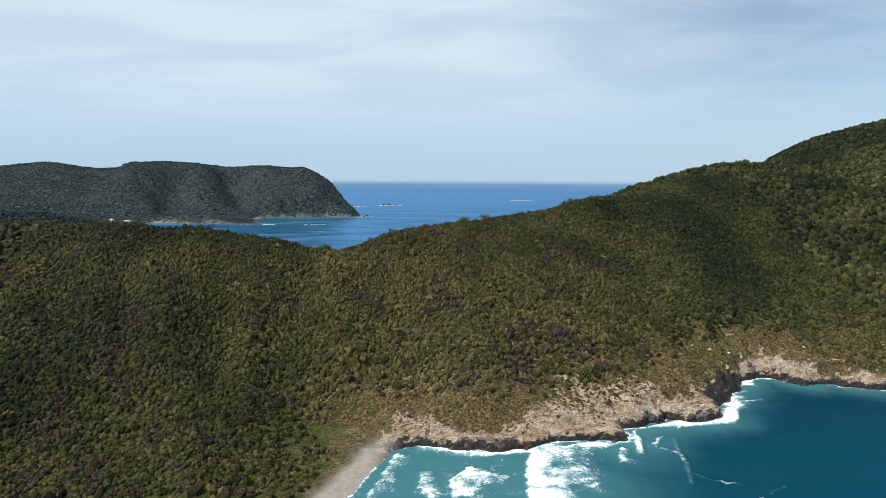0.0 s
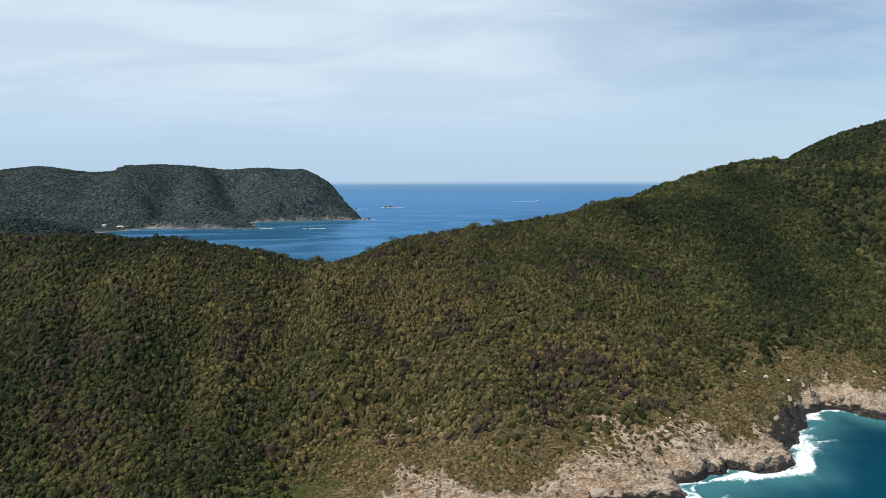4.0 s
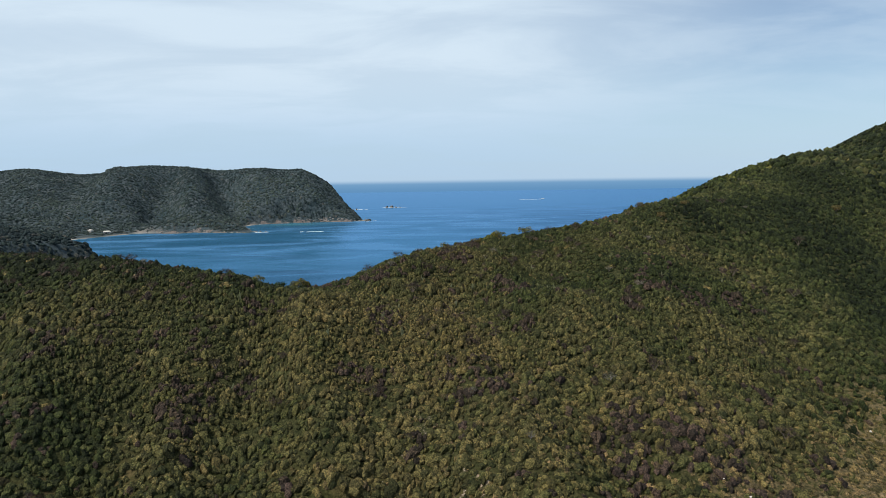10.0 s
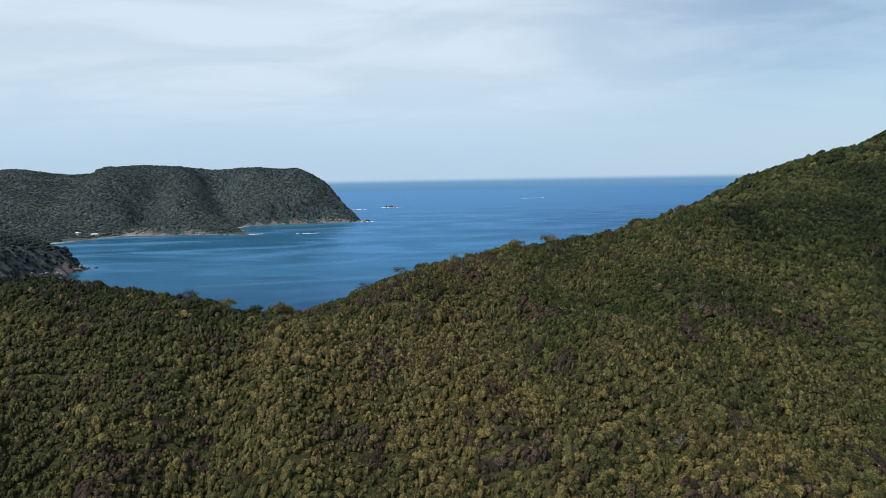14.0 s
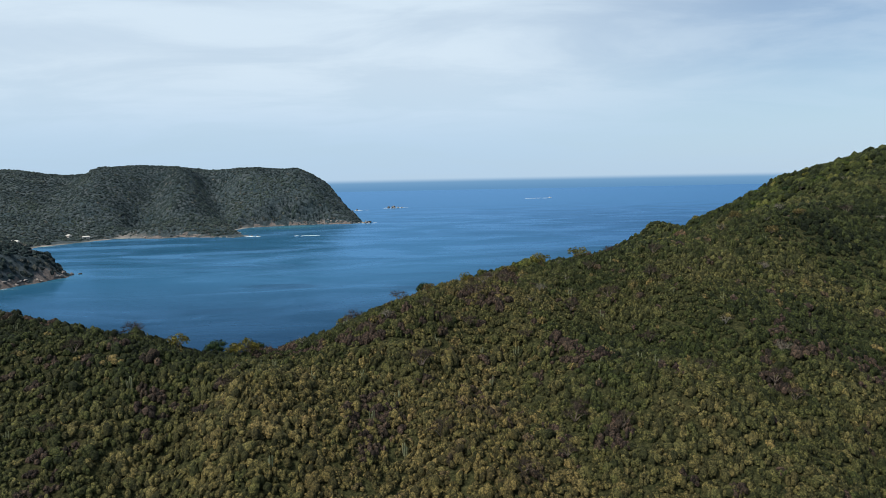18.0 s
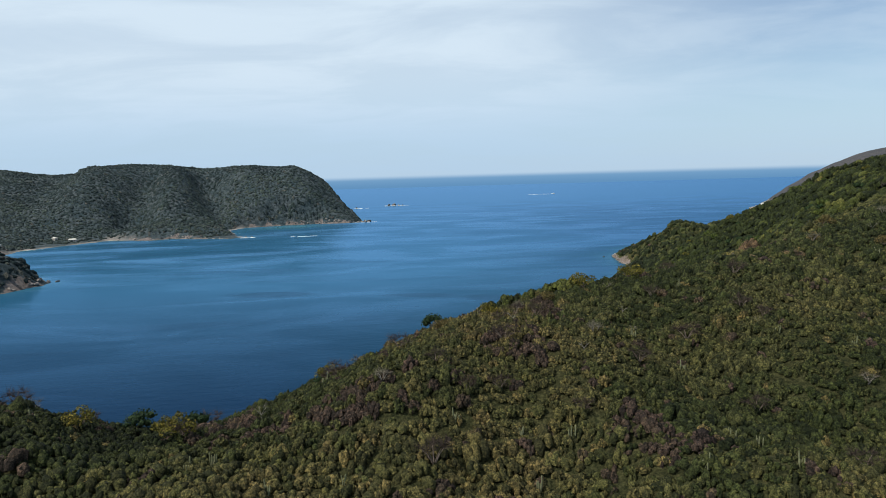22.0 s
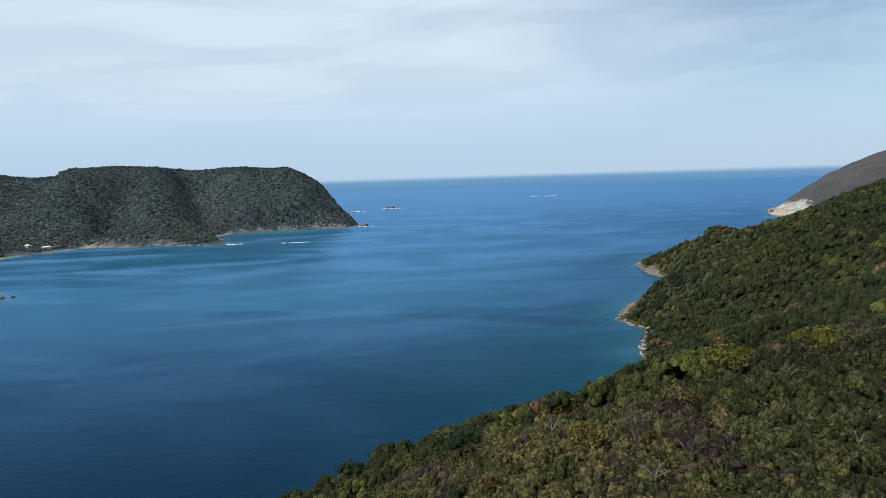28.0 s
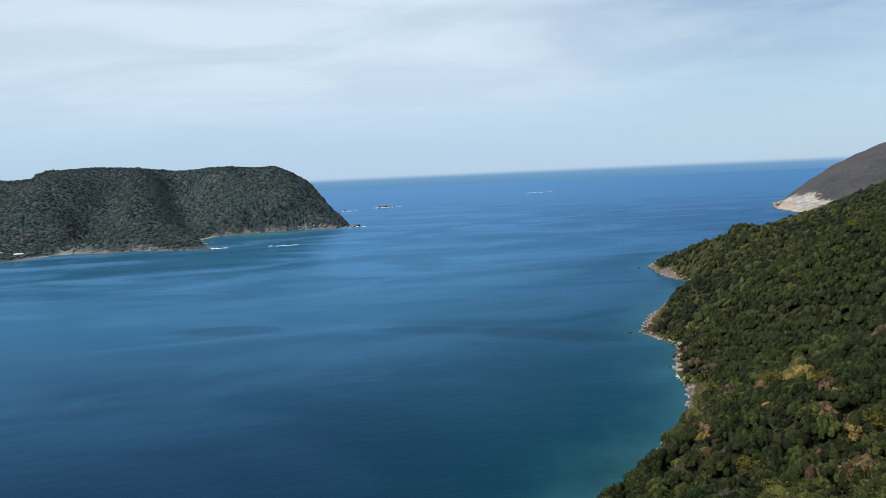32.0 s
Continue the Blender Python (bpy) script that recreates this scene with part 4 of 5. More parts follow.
def tube(bm, pts, radii, seg=6):
    """A tapered limb through the points."""
    rings = []
    for i, (p, r) in enumerate(zip(pts, radii)):
        p = Vector(p)
        d = (Vector(pts[min(i + 1, len(pts) - 1)]) - Vector(pts[max(i - 1, 0)])).normalized()
        a = d.orthogonal().normalized()
        b = d.cross(a)
        rings.append([bm.verts.new(p + (a * math.cos(2 * math.pi * k / seg) + b * math.sin(2 * math.pi * k / seg)) * r) for k in range(seg)])
    for u, v in zip(rings, rings[1:]):
        for k in range(seg):
            bm.faces.new((u[k], u[(k + 1) % seg], v[(k + 1) % seg], v[k]))
    bm.faces.new(rings[-1])
    bm.faces.new(rings[0][::-1])
    return bm


def thing(name, label, category, group="", kind=""):
    return tagged(new(name), label, category, group, kind)


def on_ground(x, y, sink=0.0):
    return float(lie(np.array([float(x)]), np.array([float(y)]))[0]) - sink


def plain(name, a, b, scale=3.0, rough=0.8):
    m = Mat(name, rough, 0.2)
    c = m.mix(m.span(m.noise(scale, 4), 0.3, 0.7), a, b)
    c = m.mix(m.span(m.rnd(), 0, 1, 0, 0.4), c, m.mix(1.0, c, (0.72, 0.75, 0.7), 'MULTIPLY'))
    return m.color(c).bump(m.noise(scale * 3, 3), 0.4, 0.05).m


def leaf_mat(name, a, b):
    m = Mat(name, 0.7, 0.14)
    c = m.mix(m.island(), a, b)
    c = m.mix(m.span(m.rnd(), 0, 1, 0, 0.5), c, m.mix(1.0, c, (0.70, 0.80, 0.72), 'MULTIPLY'))
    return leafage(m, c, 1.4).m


mat_bark = plain("brown_bark", (0.10, 0.075, 0.055), (0.19, 0.15, 0.12))
mat_pale_bark = plain("pale_bark", (0.13, 0.115, 0.10), (0.25, 0.225, 0.195))
mat_leaf = {"yellow": leaf_mat("yellow_leaves", (0.070, 0.074, 0.016), (0.20, 0.160, 0.032)),
            "orange": leaf_mat("orange_leaves", (0.10, 0.078, 0.032), (0.17, 0.126, 0.055)),
            "green": leaf_mat("bright_green_leaves", (0.040, 0.060, 0.013), (0.085, 0.105, 0.025)),
            "dark": leaf_mat("dark_green_leaves", (0.018, 0.036, 0.016), (0.036, 0.060, 0.024)),
            "twig": leaf_mat("purple_brown_twigs", (0.046, 0.032, 0.030), (0.085, 0.062, 0.056)),
            "grey": leaf_mat("grey_twigs", (0.13, 0.115, 0.10), (0.22, 0.195, 0.17))}
mat_cactus = plain("pale_cactus_skin", (0.11, 0.12, 0.06), (0.19, 0.19, 0.11), 2.0)


def leaf_crown(rng, lobes, count, size, twig=False):
    """Tufts of leaves, or thin twigs, spread over several lobes with gaps between them."""
    bm = bmesh.new()
    for k in range(count):
        c, r = lobes[rng.randint(len(lobes))]
        d = Vector(rng.normal(size=3))
        d.z = abs(d.z) - 0.25
        d.normalize()
        n = (d + Vector(rng.normal(size=3)) * 0.5).normalized()
        a = n.orthogonal().normalized()
        a.rotate(Matrix.Rotation(rng.uniform(0, 6.28), 3, n))
        b = n.cross(a)
        p = Vector(c) + d * r * rng.uniform(0.45 if twig else 0.8, 1.08)
        s = size * rng.uniform(0.6, 1.4)
        if twig:
            q = (p - d * s * 2.2 - a * s * 0.10, p - d * s * 2.2 + a * s * 0.10, p + d * s * 1.6 + b * s * 0.5)
        else:
            q = (p - a * s, p - b * s * 0.6 + n * s * 0.2, p + a * s, p + b * s * 0.6 + n * s * 0.2)
        bm.faces.new([bm.verts.new(v) for v in q])
    return bm


def make_tree(colour, label, group, seed, tall=5.0, wide=2.6, leaves=230, size=0.24, bark=None, name="tree", twig=False, dense=False):
    rng = np.random.RandomState(seed)
    bark = bark or mat_bark
    t = thing(name, label, "tree" if name == "tree" else "bush", group)
    fork = Vector((rng.normal(0, 0.25), rng.normal(0, 0.25), tall * (0.38 if name == "tree" else 0.12)))
    part("trunk", tube(bmesh.new(), [(0, 0, -0.8), fork * 0.5 + Vector((0.1, 0, 0)), fork], [0.20, 0.15, 0.12]), bark, t)
    lobes = []
    n = rng.randint(5, 8)
    for k in range(n):
        q = 2 * math.pi * (k + rng.rand() * 0.6) / n
        w = wide * rng.uniform(0.45, 0.75)
        tip = Vector((math.cos(q) * w, math.sin(q) * w, tall * rng.uniform(0.58, 0.88)))
        mid = fork.lerp(tip, 0.5) + Vector((0, 0, 0.25))
        part("limb", tube(bmesh.new(), [fork, mid, tip], [0.10, 0.07, 0.03], 5), bark, t)
        lobes.append((tip, wide * rng.uniform(0.30, 0.46)))
    lobes.append((Vector((0, 0, tall * 0.85)), wide * 0.45))
    crown = leaf_crown(rng, lobes, leaves, size, twig)
    if dense:
        for c, r in lobes:
            bmesh.ops.create_icosphere(crown, subdivisions=1, radius=r * 0.68, matrix=Matrix.Translation(c))
    part("crown", crown, mat_leaf[colour], t)
    return t


def make_snag(seed, label, group):
    """A leafless pale tree, forking twice."""
    rng = np.random.RandomState(seed)
    t = thing("bare_tree", label, "tree", group)
    top = Vector((rng.normal(0, 0.4), rng.normal(0, 0.4), 2.6))
    part("trunk", tube(bmesh.new(), [(0, 0, -0.8), top * 0.5 + Vector((0.12, 0.05, 0)), top], [0.13, 0.10, 0.075]), mat_pale_bark, t)
    for k in range(5):
        q = 2 * math.pi * (k + rng.rand() * 0.7) / 5
        a = top + Vector((math.cos(q) * 1.1, math.sin(q) * 1.1, rng.uniform(0.7, 1.5)))
        b = a + Vector((math.cos(q + 0.5) * 0.8, math.sin(q + 0.5) * 0.8, rng.uniform(0.4, 1.2)))
        c = a + Vector((math.cos(q - 0.7) * 0.8, math.sin(q - 0.7) * 0.8, rng.uniform(0.2, 0.9)))
        bm = tube(bmesh.new(), [top, top.lerp(a, 0.5) + Vector((0, 0, 0.12)), a, b], [0.055, 0.045, 0.035, 0.014], 5)
        part("branch", tube(bm, [a, c], [0.04, 0.015], 4), mat_pale_bark, t)
    return t


def make_cactus(seed, label, group):
    """A clump of ribbed upright columns."""
    rng = np.random.RandomState(seed)
    t = thing("columnar_cactus", label, "cactus", group)
    for k in range(rng.randint(4, 8)):
        q, h = rng.uniform(0, 6.28), rng.uniform(2.4, 4.2)
        r0, r1 = rng.uniform(0.1, 0.35), rng.uniform(0.4, 0.9)
        pts = [(math.cos(q) * r0, math.sin(q) * r0, -0.4), (math.cos(q) * r1, math.sin(q) * r1, h * 0.4), (math.cos(q) * r1 * 1.1, math.sin(q) * r1 * 1.1, h * 0.95),
               (math.cos(q) * r1 * 1.1, math.sin(q) * r1 * 1.1, h)]
        part("stem", tube(bmesh.new(), pts, [0.12, 0.15, 0.13, 0.04], 8), mat_cactus, t)
    return t


prng = np.random.RandomState(11)


def plant_out(protos, places, spread=(0.8, 1.25), sink=0.1):
    """One of the prototypes at each place; each prototype itself takes the first ones."""
    used = 0
    for i, (x, y) in enumerate(places):
        k = prng.uniform(*spread)
        src = protos[i % len(protos)]
        m = pose(x, y, on_ground(x, y, sink), 0, 0, prng.uniform(0, 360))
        if i < len(protos):
            src.matrix_basis = m
            src.scale = (k, k, k)
        else:
            ob = copy_thing(src, m)
            ob.scale = (k, k, k * prng.uniform(0.9, 1.1))


def random_places(count, x0, x1, y0, y1, test, seed):
    rng, out = np.random.RandomState(seed), []
    while len(out) < count:
        x, y = rng.uniform(x0, x1), rng.uniform(y0, y1)
        d = float(shore_distance(np.array([x]), np.array([y]))[0])
        if d > 8 and test(x, y):
            out.append((x, y))
    return out


back = lambda x, y: bool(in_back(np.array([x]), np.array([y]))[0])
front = lambda x, y: not back(x, y)
YELLOW = [(-24, 410), (-37, 405), (5, 435), (44, 441), (73, 459), (129, 563), (48, 466), (112, 595), (87, 460), (125, 548), (96, 540), (236, 725), (119, 533), (158, 626), (-20, 402), (93, 466)]
ORANGE = [(31, 434), (128, 594), (13, 436), (60, 449), (142, 645), (20, 446)]
DARK = [(-19, 412), (31, 455), (55, 470), (262, 705), (134, 561), (13, 501), (85, 540), (90, 516), (3, 441), (-30, 414)]
PALE = [(-7, 414), (41, 443), (77, 451), (107, 549), (103, 526), (75, 435), (73, 424), (62, 440), (-6, 409), (150, 640)]
PURPLE = [(27, 406), (101, 419), (85, 441), (50, 440), (54, 435), (44, 431), (24, 383), (98, 423), (32, 400), (32, 337), (43, 333), (18, 314), (-22, 331), (-21, 345), (-19, 372), (107, 365),
          (55, 362), (106, 371), (95, 324), (42, 416)]
CACTI = [(-1, 379), (-11, 390), (10, 381), (29, 393), (72, 421), (77, 381), (78, 410), (12, 365), (74, 384), (76, 369), (148, 444), (40, 392), (-14, 386), (-39, 374)]

plant_out([make_tree("yellow", "small tree with sparse yellow leaves among green scrub", "yellow trees", 100 + k, 4.2, 3.1, 480) for k in range(3)],
          YELLOW + random_places(12, 60, 300, 470, 760, back, 1), (0.85, 1.3), 0.7)
plant_out([make_tree("orange", "small tree with dry orange-brown leaves on the ridge", "orange trees", 110 + k, 3.6, 2.6, 380) for k in range(2)],
          ORANGE + random_places(10, 40, 300, 440, 740, lambda x, y: True, 2), (0.7, 1.1), 0.7)
plant_out([make_tree("dark", "round dark evergreen tree standing above the scrub", "dark evergreen trees", 120 + k, 5.0, 2.8, 420, 0.22, dense=True) for k in range(3)],
          DARK + random_places(34, 60, 320, 470, 770, back, 3), (0.75, 1.15), 1.0)
plant_out([make_tree("green", "bright green leafy tree on the landward slope", "green trees", 130 + k, 5.4, 3.2, 460, 0.23, dense=True) for k in range(3)],
          random_places(60, 30, 320, 465, 780, back, 4), (0.75, 1.1), 1.0)
plant_out([make_snag(140 + k, "leafless tree with pale grey branches in the scrub", "bare trees") for k in range(3)],
          PALE + random_places(16, -60, 300, 360, 720, lambda x, y: True, 5), (0.6, 0.85), 0.9)
plant_out([make_tree("twig", "leafless purple-brown bush with fine twigs", "leafless bushes", 150 + k, 2.9, 2.5, 420, 0.26, name="bush", twig=True) for k in range(3)],
          PURPLE + random_places(70, -150, 240, 290, 470, front, 6), (0.8, 1.5))
plant_out([make_tree("grey", "leafless grey bush with fine pale twigs", "grey bushes", 160 + k, 2.6, 2.0, 300, 0.24, mat_pale_bark, "bush", True) for k in range(2)],
          random_places(40, -100, 260, 300, 640, lambda x, y: True, 7))
plant_out([make_cactus(170 + k, "clump of pale green columnar cactus in the scrub", "cacti") for k in range(3)],
          CACTI + random_places(30, -90, 160, 320, 450, front, 8), (0.6, 0.85), 0.4)


# ---- rocks ----
def rock_material(name, stops, wet=False):
    m = Mat(name, 0.4 if wet else 0.9, 0.4 if wet else 0.15)
    c = m.ramp(m.noise(0.6, 7, 0.7, (1, 1, 2.4)), stops)
    c = m.mix(m.span(m.noise(2.6, 5, 0.7), 0.5, 0.7, 0, 0.5), c, m.mix(1.0, c, (0.4, 0.38, 0.36), 'MULTIPLY'))
    c = m.mix(m.span(m.rnd(), 0, 1, 0, 0.5), c, m.mix(1.0, c, (0.68, 0.66, 0.66), 'MULTIPLY'))
    return m.color(c).bump(m.noise(1.6, 6, 0.75), 0.9, 0.35).m


mat_rock = rock_material("tan_rock", [(0.25, (0.15, 0.12, 0.095)), (0.5, (0.32, 0.26, 0.205)), (0.75, (0.46, 0.39, 0.325))])
mat_brown_rock = rock_material("brown_rock", [(0.25, (0.09, 0.075, 0.065)), (0.5, (0.20, 0.175, 0.155)), (0.75, (0.36, 0.325, 0.295))])
mat_wet_rock = rock_material("wet_dark_rock", [(0.3, (0.020, 0.018, 0.018)), (0.55, (0.062, 0.054, 0.050)), (0.8, (0.15, 0.13, 0.115))], True)
mat_white_rock = rock_material("white_rock", [(0.3, (0.50, 0.46, 0.40)), (0.6, (0.68, 0.64, 0.58)), (0.8, (0.78, 0.75, 0.70))])


def rock_bm(seed, cuts=16, sub=2):
    """An angular block: a ball cut back by random planes."""
    rng = np.random.RandomState(seed)
    bm = bmesh.new()
    bmesh.ops.create_icosphere(bm, subdivisions=sub, radius=1.0)
    planes = [(Vector(rng.normal(size=3)).normalized(), rng.uniform(0.38, 0.8)) for _ in range(cuts)]
    for v in bm.verts:
        for n, k in planes:
            e = v.co.dot(n) - k
            if e > 0:
                v.co -= n * e * 0.95
        v.co *= rng.uniform(0.97, 1.04)
    return bm


def rock_protos(mat, count, seed, label, group):
    out = []
    for k in range(count):
        ob = part("rock", rock_bm(seed + k), mat)
        tagged(ob, label, "rock", group)
        out.append(ob)
    return out


def lay_rocks(protos, spots, bedded=False):
    for i, (x, y, z, sx, sy, sz) in enumerate(spots):
        ob = protos[i % len(protos)]
        if i >= len(protos):
            ob = ob.copy()
            scene.collection.objects.link(ob)
        turn = Euler((prng.uniform(-0.4, 0.4), prng.uniform(-0.4, 0.4), prng.uniform(0, 6.28)))
        if bedded:
            turn = Euler((0.35 + prng.uniform(-0.15, 0.15), -0.30 + prng.uniform(-0.15, 0.15), 0.5 + prng.uniform(-0.35, 0.35)))
        ob.matrix_basis = Matrix.LocRotScale((x, y, z), turn, (sx, sy, sz))


def heap_rocks(name, label, mat, seed, spots):
    """Rocks too small to be picked apart from afar, joined."""
    bm = bmesh.new()
    forms = []
    for k in range(5):
        me = bpy.data.meshes.new("form")
        b = rock_bm(seed + k, 8, 1)
        b.to_mesh(me)
        b.free()
        forms.append(me)
    for i, (x, y, z, sx, sy, sz) in enumerate(spots):
        n = len(bm.verts)
        bm.from_mesh(forms[i % 5])
        bm.verts.ensure_lookup_table()
        m4 = Matrix.LocRotScale((x, y, z), Euler((prng.uniform(-0.4, 0.4), prng.uniform(-0.4, 0.4), prng.uniform(0, 6.28))), (sx, sy, sz))
        for v in bm.verts[n:]:
            v.co = m4 @ v.co
    for me in forms:
        bpy.data.meshes.remove(me)
    return tagged(part(name, bm, mat), label, "rocks", kind="stuff")


def shore_spots(points, step, inland, size, seed, lift=0.0):
    """Places along a stretch of the shoreline, some way in from the water."""
    rng, out = np.random.RandomState(seed), []
    for (ax, ay), (bx, by) in zip(points, points[1:]):
        L = math.hypot(bx - ax, by - ay)
        nx, ny = -(by - ay) / L, (bx - ax) / L
        for k in range(max(1, int(L / step))):
            t, o = rng.rand(), rng.uniform(*inland)
            x, y = ax + (bx - ax) * t + nx * o, ay + (by - ay) * t + ny * o
            r = rng.uniform(*size) * (0.6 + 0.8 * rng.rand())
            out.append((x, y, max(on_ground(x, y), -0.2) + r * 0.1 + lift, r * rng.uniform(0.9, 1.7), r * rng.uniform(0.7, 1.2), r * rng.uniform(0.4, 0.8)))
    return out


CLIFF = SHORE_NEAR[7:35]
SURGE = SHORE_NEAR[7:31]
lay_rocks(rock_protos(mat_wet_rock, 5, 300, "black wet rock washed by the surf", "wet shore rocks"), shore_spots(SURGE, 2.7, (-2.2, 3.2), (0.6, 2.0), 1, -0.3), True)
lay_rocks(rock_protos(mat_rock, 6, 310, "tan weathered rock of the sea cliff", "cliff rocks"), shore_spots(CLIFF, 5.5, (1.5, 10.0), (0.8, 2.0), 2, -0.5), True)
lay_rocks(rock_protos(mat_white_rock, 4, 320, "pale boulder lying in the grass above the cliff", "pale boulders"),
          [(x, y, on_ground(x, y) + 0.4, r, r * 0.8, r * 0.7) for x, y, r in ((105, 286, 1.5), (105, 281, 1.3), (108, 272, 1.2), (111, 273, 1.0), (182, 324, 1.7), (192, 323, 1.3), (100, 291, 0.9),
                                                                            (237, 327, 1.3), (127, 276, 0.9), (116, 281, 0.7), (175, 330, 0.8), (98, 279, 0.7), (119, 270, 0.8))])
heap_rocks("shore_rubble", "grey-brown rocks at the foot of the wooded slope", mat_brown_rock, 330,
          shore_spots(SHORE_EAST[14:28], 1.6, (-1.5, 2.5), (0.5, 1.7), 3))
lay_rocks(rock_protos(mat_wet_rock, 3, 340, "dark rock at the water's edge in the bay", "dark bay rocks"),
          shore_spots(SHORE_EAST[14:28], 9.0, (-3.5, 1.0), (0.6, 1.6), 4) + [(84, 241, 0.2, 1.9, 1.4, 1.1), (181, 803, 0.1, 1.6, 1.2, 0.9), (291, 1042, 0.1, 2.2, 1.4, 1.0)])
heap_rocks("shore_rubble", "grey-brown rocks along the foot of the headland", mat_brown_rock, 350,
          shore_spots(SHORE_HEAD[0:5], 4.0, (-2, 7), (1.2, 3.4), 5) + shore_spots(SHORE_WEST[14:22], 6.0, (-2, 4), (1.0, 2.8), 6) + shore_spots(SHORE_WEST[4:10], 6.0, (-3, 4), (1.5, 3.2), 7))
heap_rocks("cliff_rocks", "pale streaked rock at the foot of the eastern cape", mat_rock, 360, shore_spots(SHORE_EAST[5:9], 8.0, (-2, 10), (2.0, 5.0), 8))
lay_rocks(rock_protos(mat_wet_rock, 4, 370, "dark islet rock in open water with surf round it", "islets"),
          [(92, 2502, 1.0, 9, 6, 6), (108, 2505, 1.5, 10, 7, 9), (124, 2500, 0.6, 7, 5, 5), (138, 2504, 0.3, 5, 4, 3), (-12, 2395, 0.5, 9, 5, 4), (22, 1782, 1.5, 7, 5, 5), (14, 1772, 1.0, 6, 5, 6), (-196, 1494, 0.6, 7, 4, 3),
           (-186, 1494, 0.3, 4, 3, 2), (-322, 1030, 0.6, 5, 4, 3), (-315, 1035, 0.2, 3.5, 3, 2)])

# ---- white water round rocks and behind boats ----
mat_foam = plain("sea_foam", (0.70, 0.74, 0.76), (0.84, 0.86, 0.87), 0.6)


def foam_patch(name, label, cx, cy, rx, ry, seed, turn=0.0):
    rng = np.random.RandomState(seed)
    bm = bmesh.new()
    for k in range(26):
        q, u = rng.uniform(0, 6.28), math.sqrt(rng.rand())
        px_, py_ = math.cos(q) * u * rx, math.sin(q) * u * ry
        a, b = rx * rng.uniform(0.06, 0.22), ry * rng.uniform(0.10, 0.3)
        c = bm.verts.new((px_, py_, 0.45))
        rim = [bm.verts.new((px_ + math.cos(w) * a * rng.uniform(0.6, 1.2), py_ + math.sin(w) * b * rng.uniform(0.6, 1.2), 0.12)) for w in np.arange(7) * 0.8976]
        for i in range(7):
            bm.faces.new((c, rim[i], rim[(i + 1) % 7]))
    ob = part(name, bm, mat_foam)
    ob.matrix_basis = pose(cx, cy, 0, 0, 0, turn)
    return tagged(ob, label, "foam", kind="stuff")


foam_patch("foam", "white surf breaking round the islet", 114, 2494, 42, 9, 1)
foam_patch("foam", "white surf off the headland", -2, 2390, 32, 7, 2)
foam_patch("foam", "white surf at the tip of the headland", 22, 1774, 18, 7, 3)
foam_patch("foam", "white water off the rocky point", -194, 1488, 14, 5, 4)

# ---- boats ----
mat_hull = plain("white_boat_paint", (0.72, 0.73, 0.74), (0.82, 0.82, 0.82), 0.7, 0.4)
mat_glass = plain("dark_boat_glass", (0.02, 0.025, 0.03), (0.04, 0.045, 0.05), 1.0, 0.1)


def make_boat(label, length, x, y, turn, wake):
    t = thing("motorboat", label, "boat", "boats")
    bm = bmesh.new()
    secs = [(-0.5, 0.16, 0.10), (-0.2, 0.17, 0.11), (0.2, 0.14, 0.13), (0.5, 0.01, 0.18)]
    rings = [[bm.verts.new((u * length, s * w * length, z * length)) for s, z in ((-1, h), (-0.7, -0.02), (0.7, -0.02), (1, h))] for u, w, h in secs]
    for a, b in zip(rings, rings[1:]):
        for k in range(4):
            bm.faces.new((a[k], a[(k + 1) % 4], b[(k + 1) % 4], b[k]))
    bm.faces.new(rings[0])
    part("hull", bm, mat_hull, t)
    for nm, mt, u, w, h, z in (("cabin", mat_hull, 0.26, 0.20, 0.11, 0.16), ("windscreen", mat_glass, 0.05, 0.19, 0.08, 0.17)):
        bm = bmesh.new()
        bmesh.ops.create_cube(bm, size=1.0, matrix=Matrix.Translation((0.0 if nm == "cabin" else 0.155 * length, 0, z * length)) @ Matrix.Diagonal((u * length, w * length, h * length, 1)))
        bmesh.ops.bevel(bm, geom=bm.edges[:], offset=0.012 * length, segments=1, affect='EDGES')
        part(nm, bm, mt, t)
    t.matrix_basis = pose(x, y, 0.1, 0, 0, turn)
    foam_patch("foam", "white wake trailing behind a motorboat", x - math.cos(radians(turn)) * wake, y - math.sin(radians(turn)) * wake, wake, length * 0.35, int(x) % 97 + 5, turn)
    return t


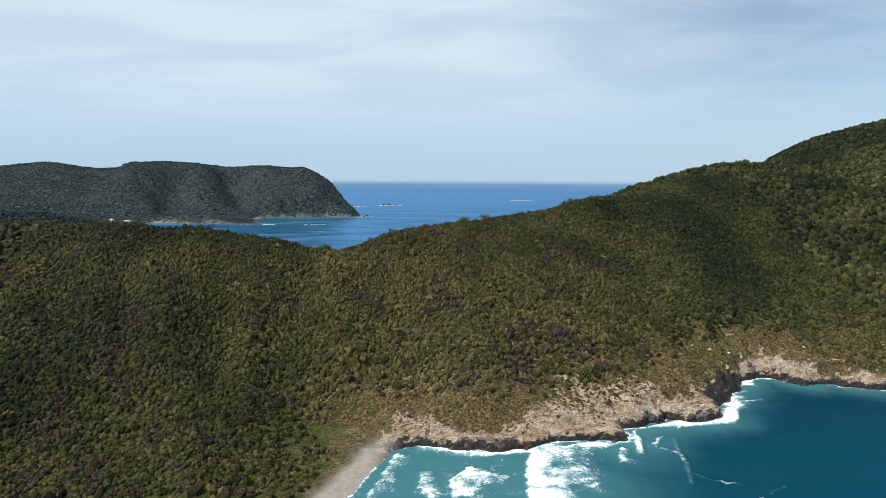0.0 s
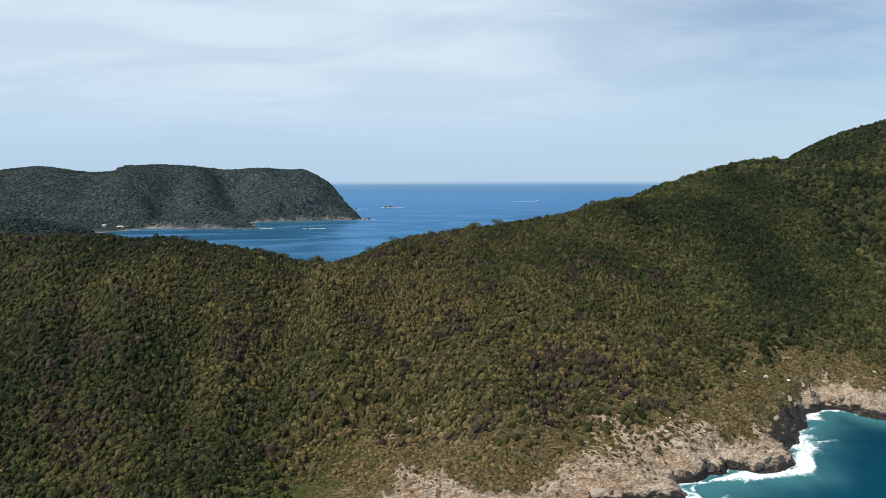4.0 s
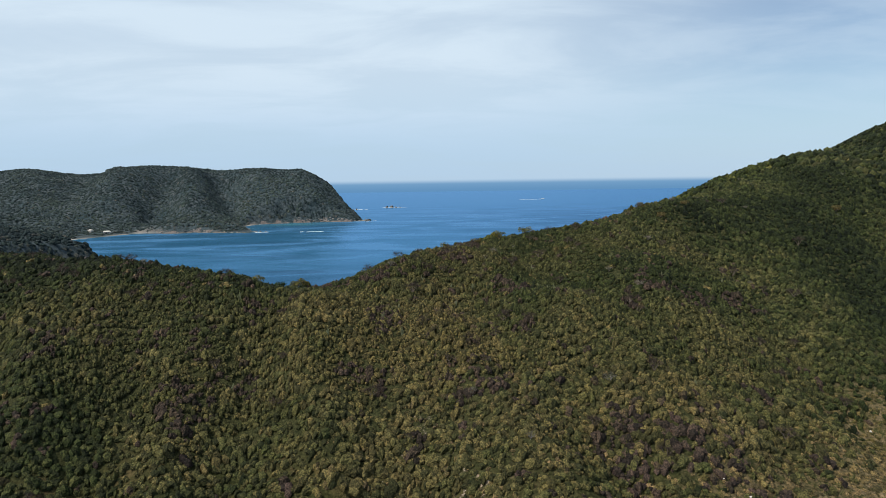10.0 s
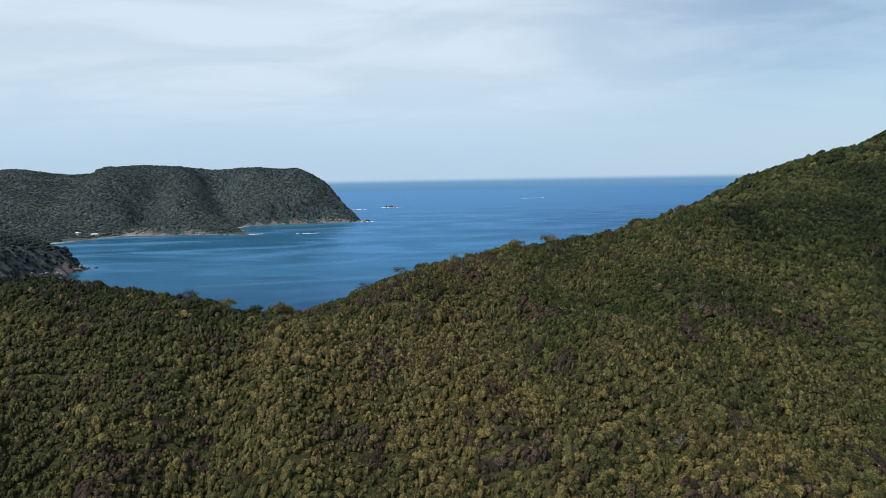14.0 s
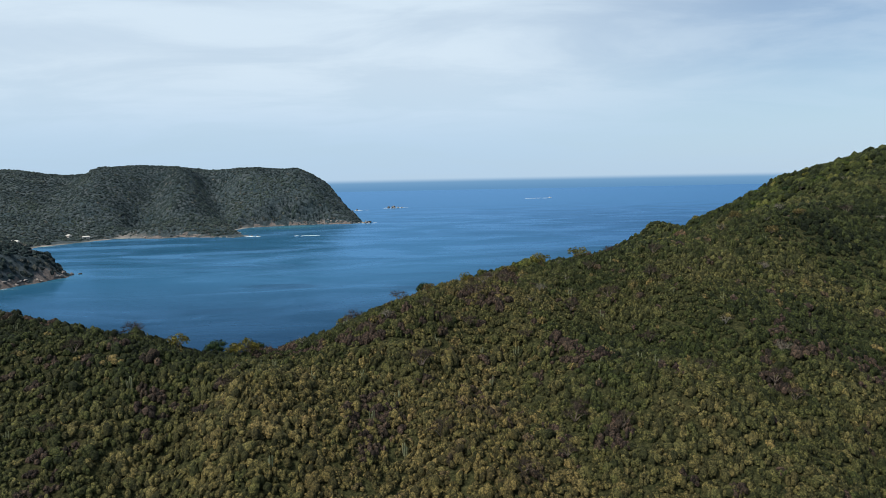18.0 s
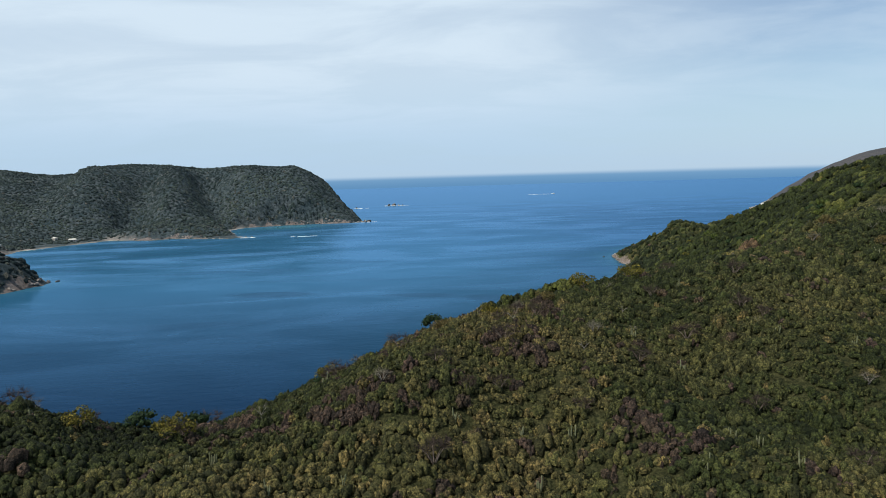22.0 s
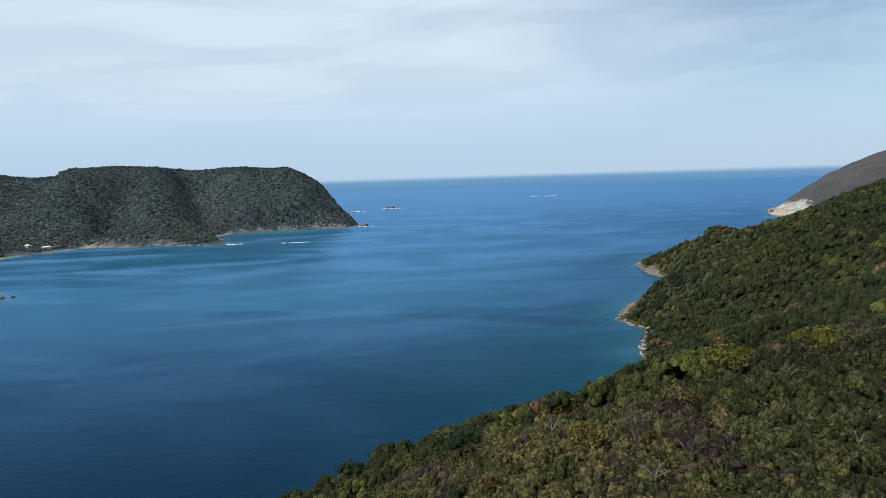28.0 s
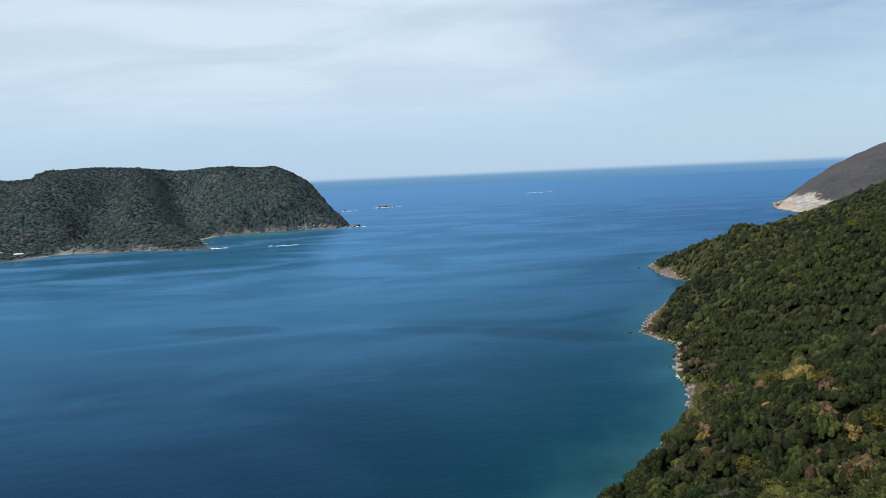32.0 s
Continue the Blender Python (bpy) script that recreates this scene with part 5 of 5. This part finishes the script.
make_boat("white motorboat running fast across open water", 16, 813, 3087, 8, 62)
make_boat("small white motorboat crossing the bay", 8, -112, 1468, 188, 22)

# ---- houses on the far beach ----
mat_wall = plain("white_wall", (0.34, 0.33, 0.31), (0.46, 0.45, 0.42), 0.5)
mat_thatch = plain("pale_roof", (0.42, 0.39, 0.35), (0.58, 0.55, 0.50), 0.8)
mat_door = plain("brown_door", (0.10, 0.06, 0.035), (0.16, 0.10, 0.06))


def make_house(label, x, y, w, dp, h, turn):
    t = thing("house", label, "house", "beach houses")
    bm = bmesh.new()
    bmesh.ops.create_cube(bm, size=1.0, matrix=Matrix.Translation((0, 0, h / 2 - 0.5)) @ Matrix.Diagonal((w, dp, h + 1, 1)))
    part("wall", bm, mat_wall, t)
    bm = bmesh.new()
    ew, ed, rise = w / 2 + 0.8, dp / 2 + 0.8, h * 0.6
    lo = [bm.verts.new((sx * ew, sy * ed, h + 0.01)) for sx, sy in ((-1, -1), (1, -1), (1, 1), (-1, 1))]
    up_ = [bm.verts.new((-ew * 0.7, 0, h + rise)), bm.verts.new((ew * 0.7, 0, h + rise))]
    for f in ((lo[0], lo[1], up_[1], up_[0]), (lo[2], lo[3], up_[0], up_[1]), (lo[1], lo[2], up_[1]), (lo[3], lo[0], up_[0]), lo[::-1]):
        bm.faces.new(f)
    part("roof", bm, mat_thatch, t)
    for nm, px_, pw, ph, pz in (("door", 0.0, 1.1, 2.1, 1.05), ("window", -w * 0.3, 1.2, 1.1, 1.6), ("window", w * 0.3, 1.2, 1.1, 1.6)):
        bm = bmesh.new()
        bmesh.ops.create_cube(bm, size=1.0, matrix=Matrix.Translation((px_, -dp / 2 - 0.03, pz)) @ Matrix.Diagonal((pw, 0.12, ph, 1)))
        part(nm, bm, mat_door, t)
    t.matrix_basis = pose(x, y, on_ground(x, y) + 0.2, 0, 0, turn)


make_house("white beach house with a pale hipped roof", -491, 1508, 12, 7, 3.2, 12)
make_house("small white hut at the edge of the woods", -530, 1532, 9, 6, 3.0, -35)
make_house("long white house behind the western beach", -560, 1400, 12, 7, 3.2, 6)
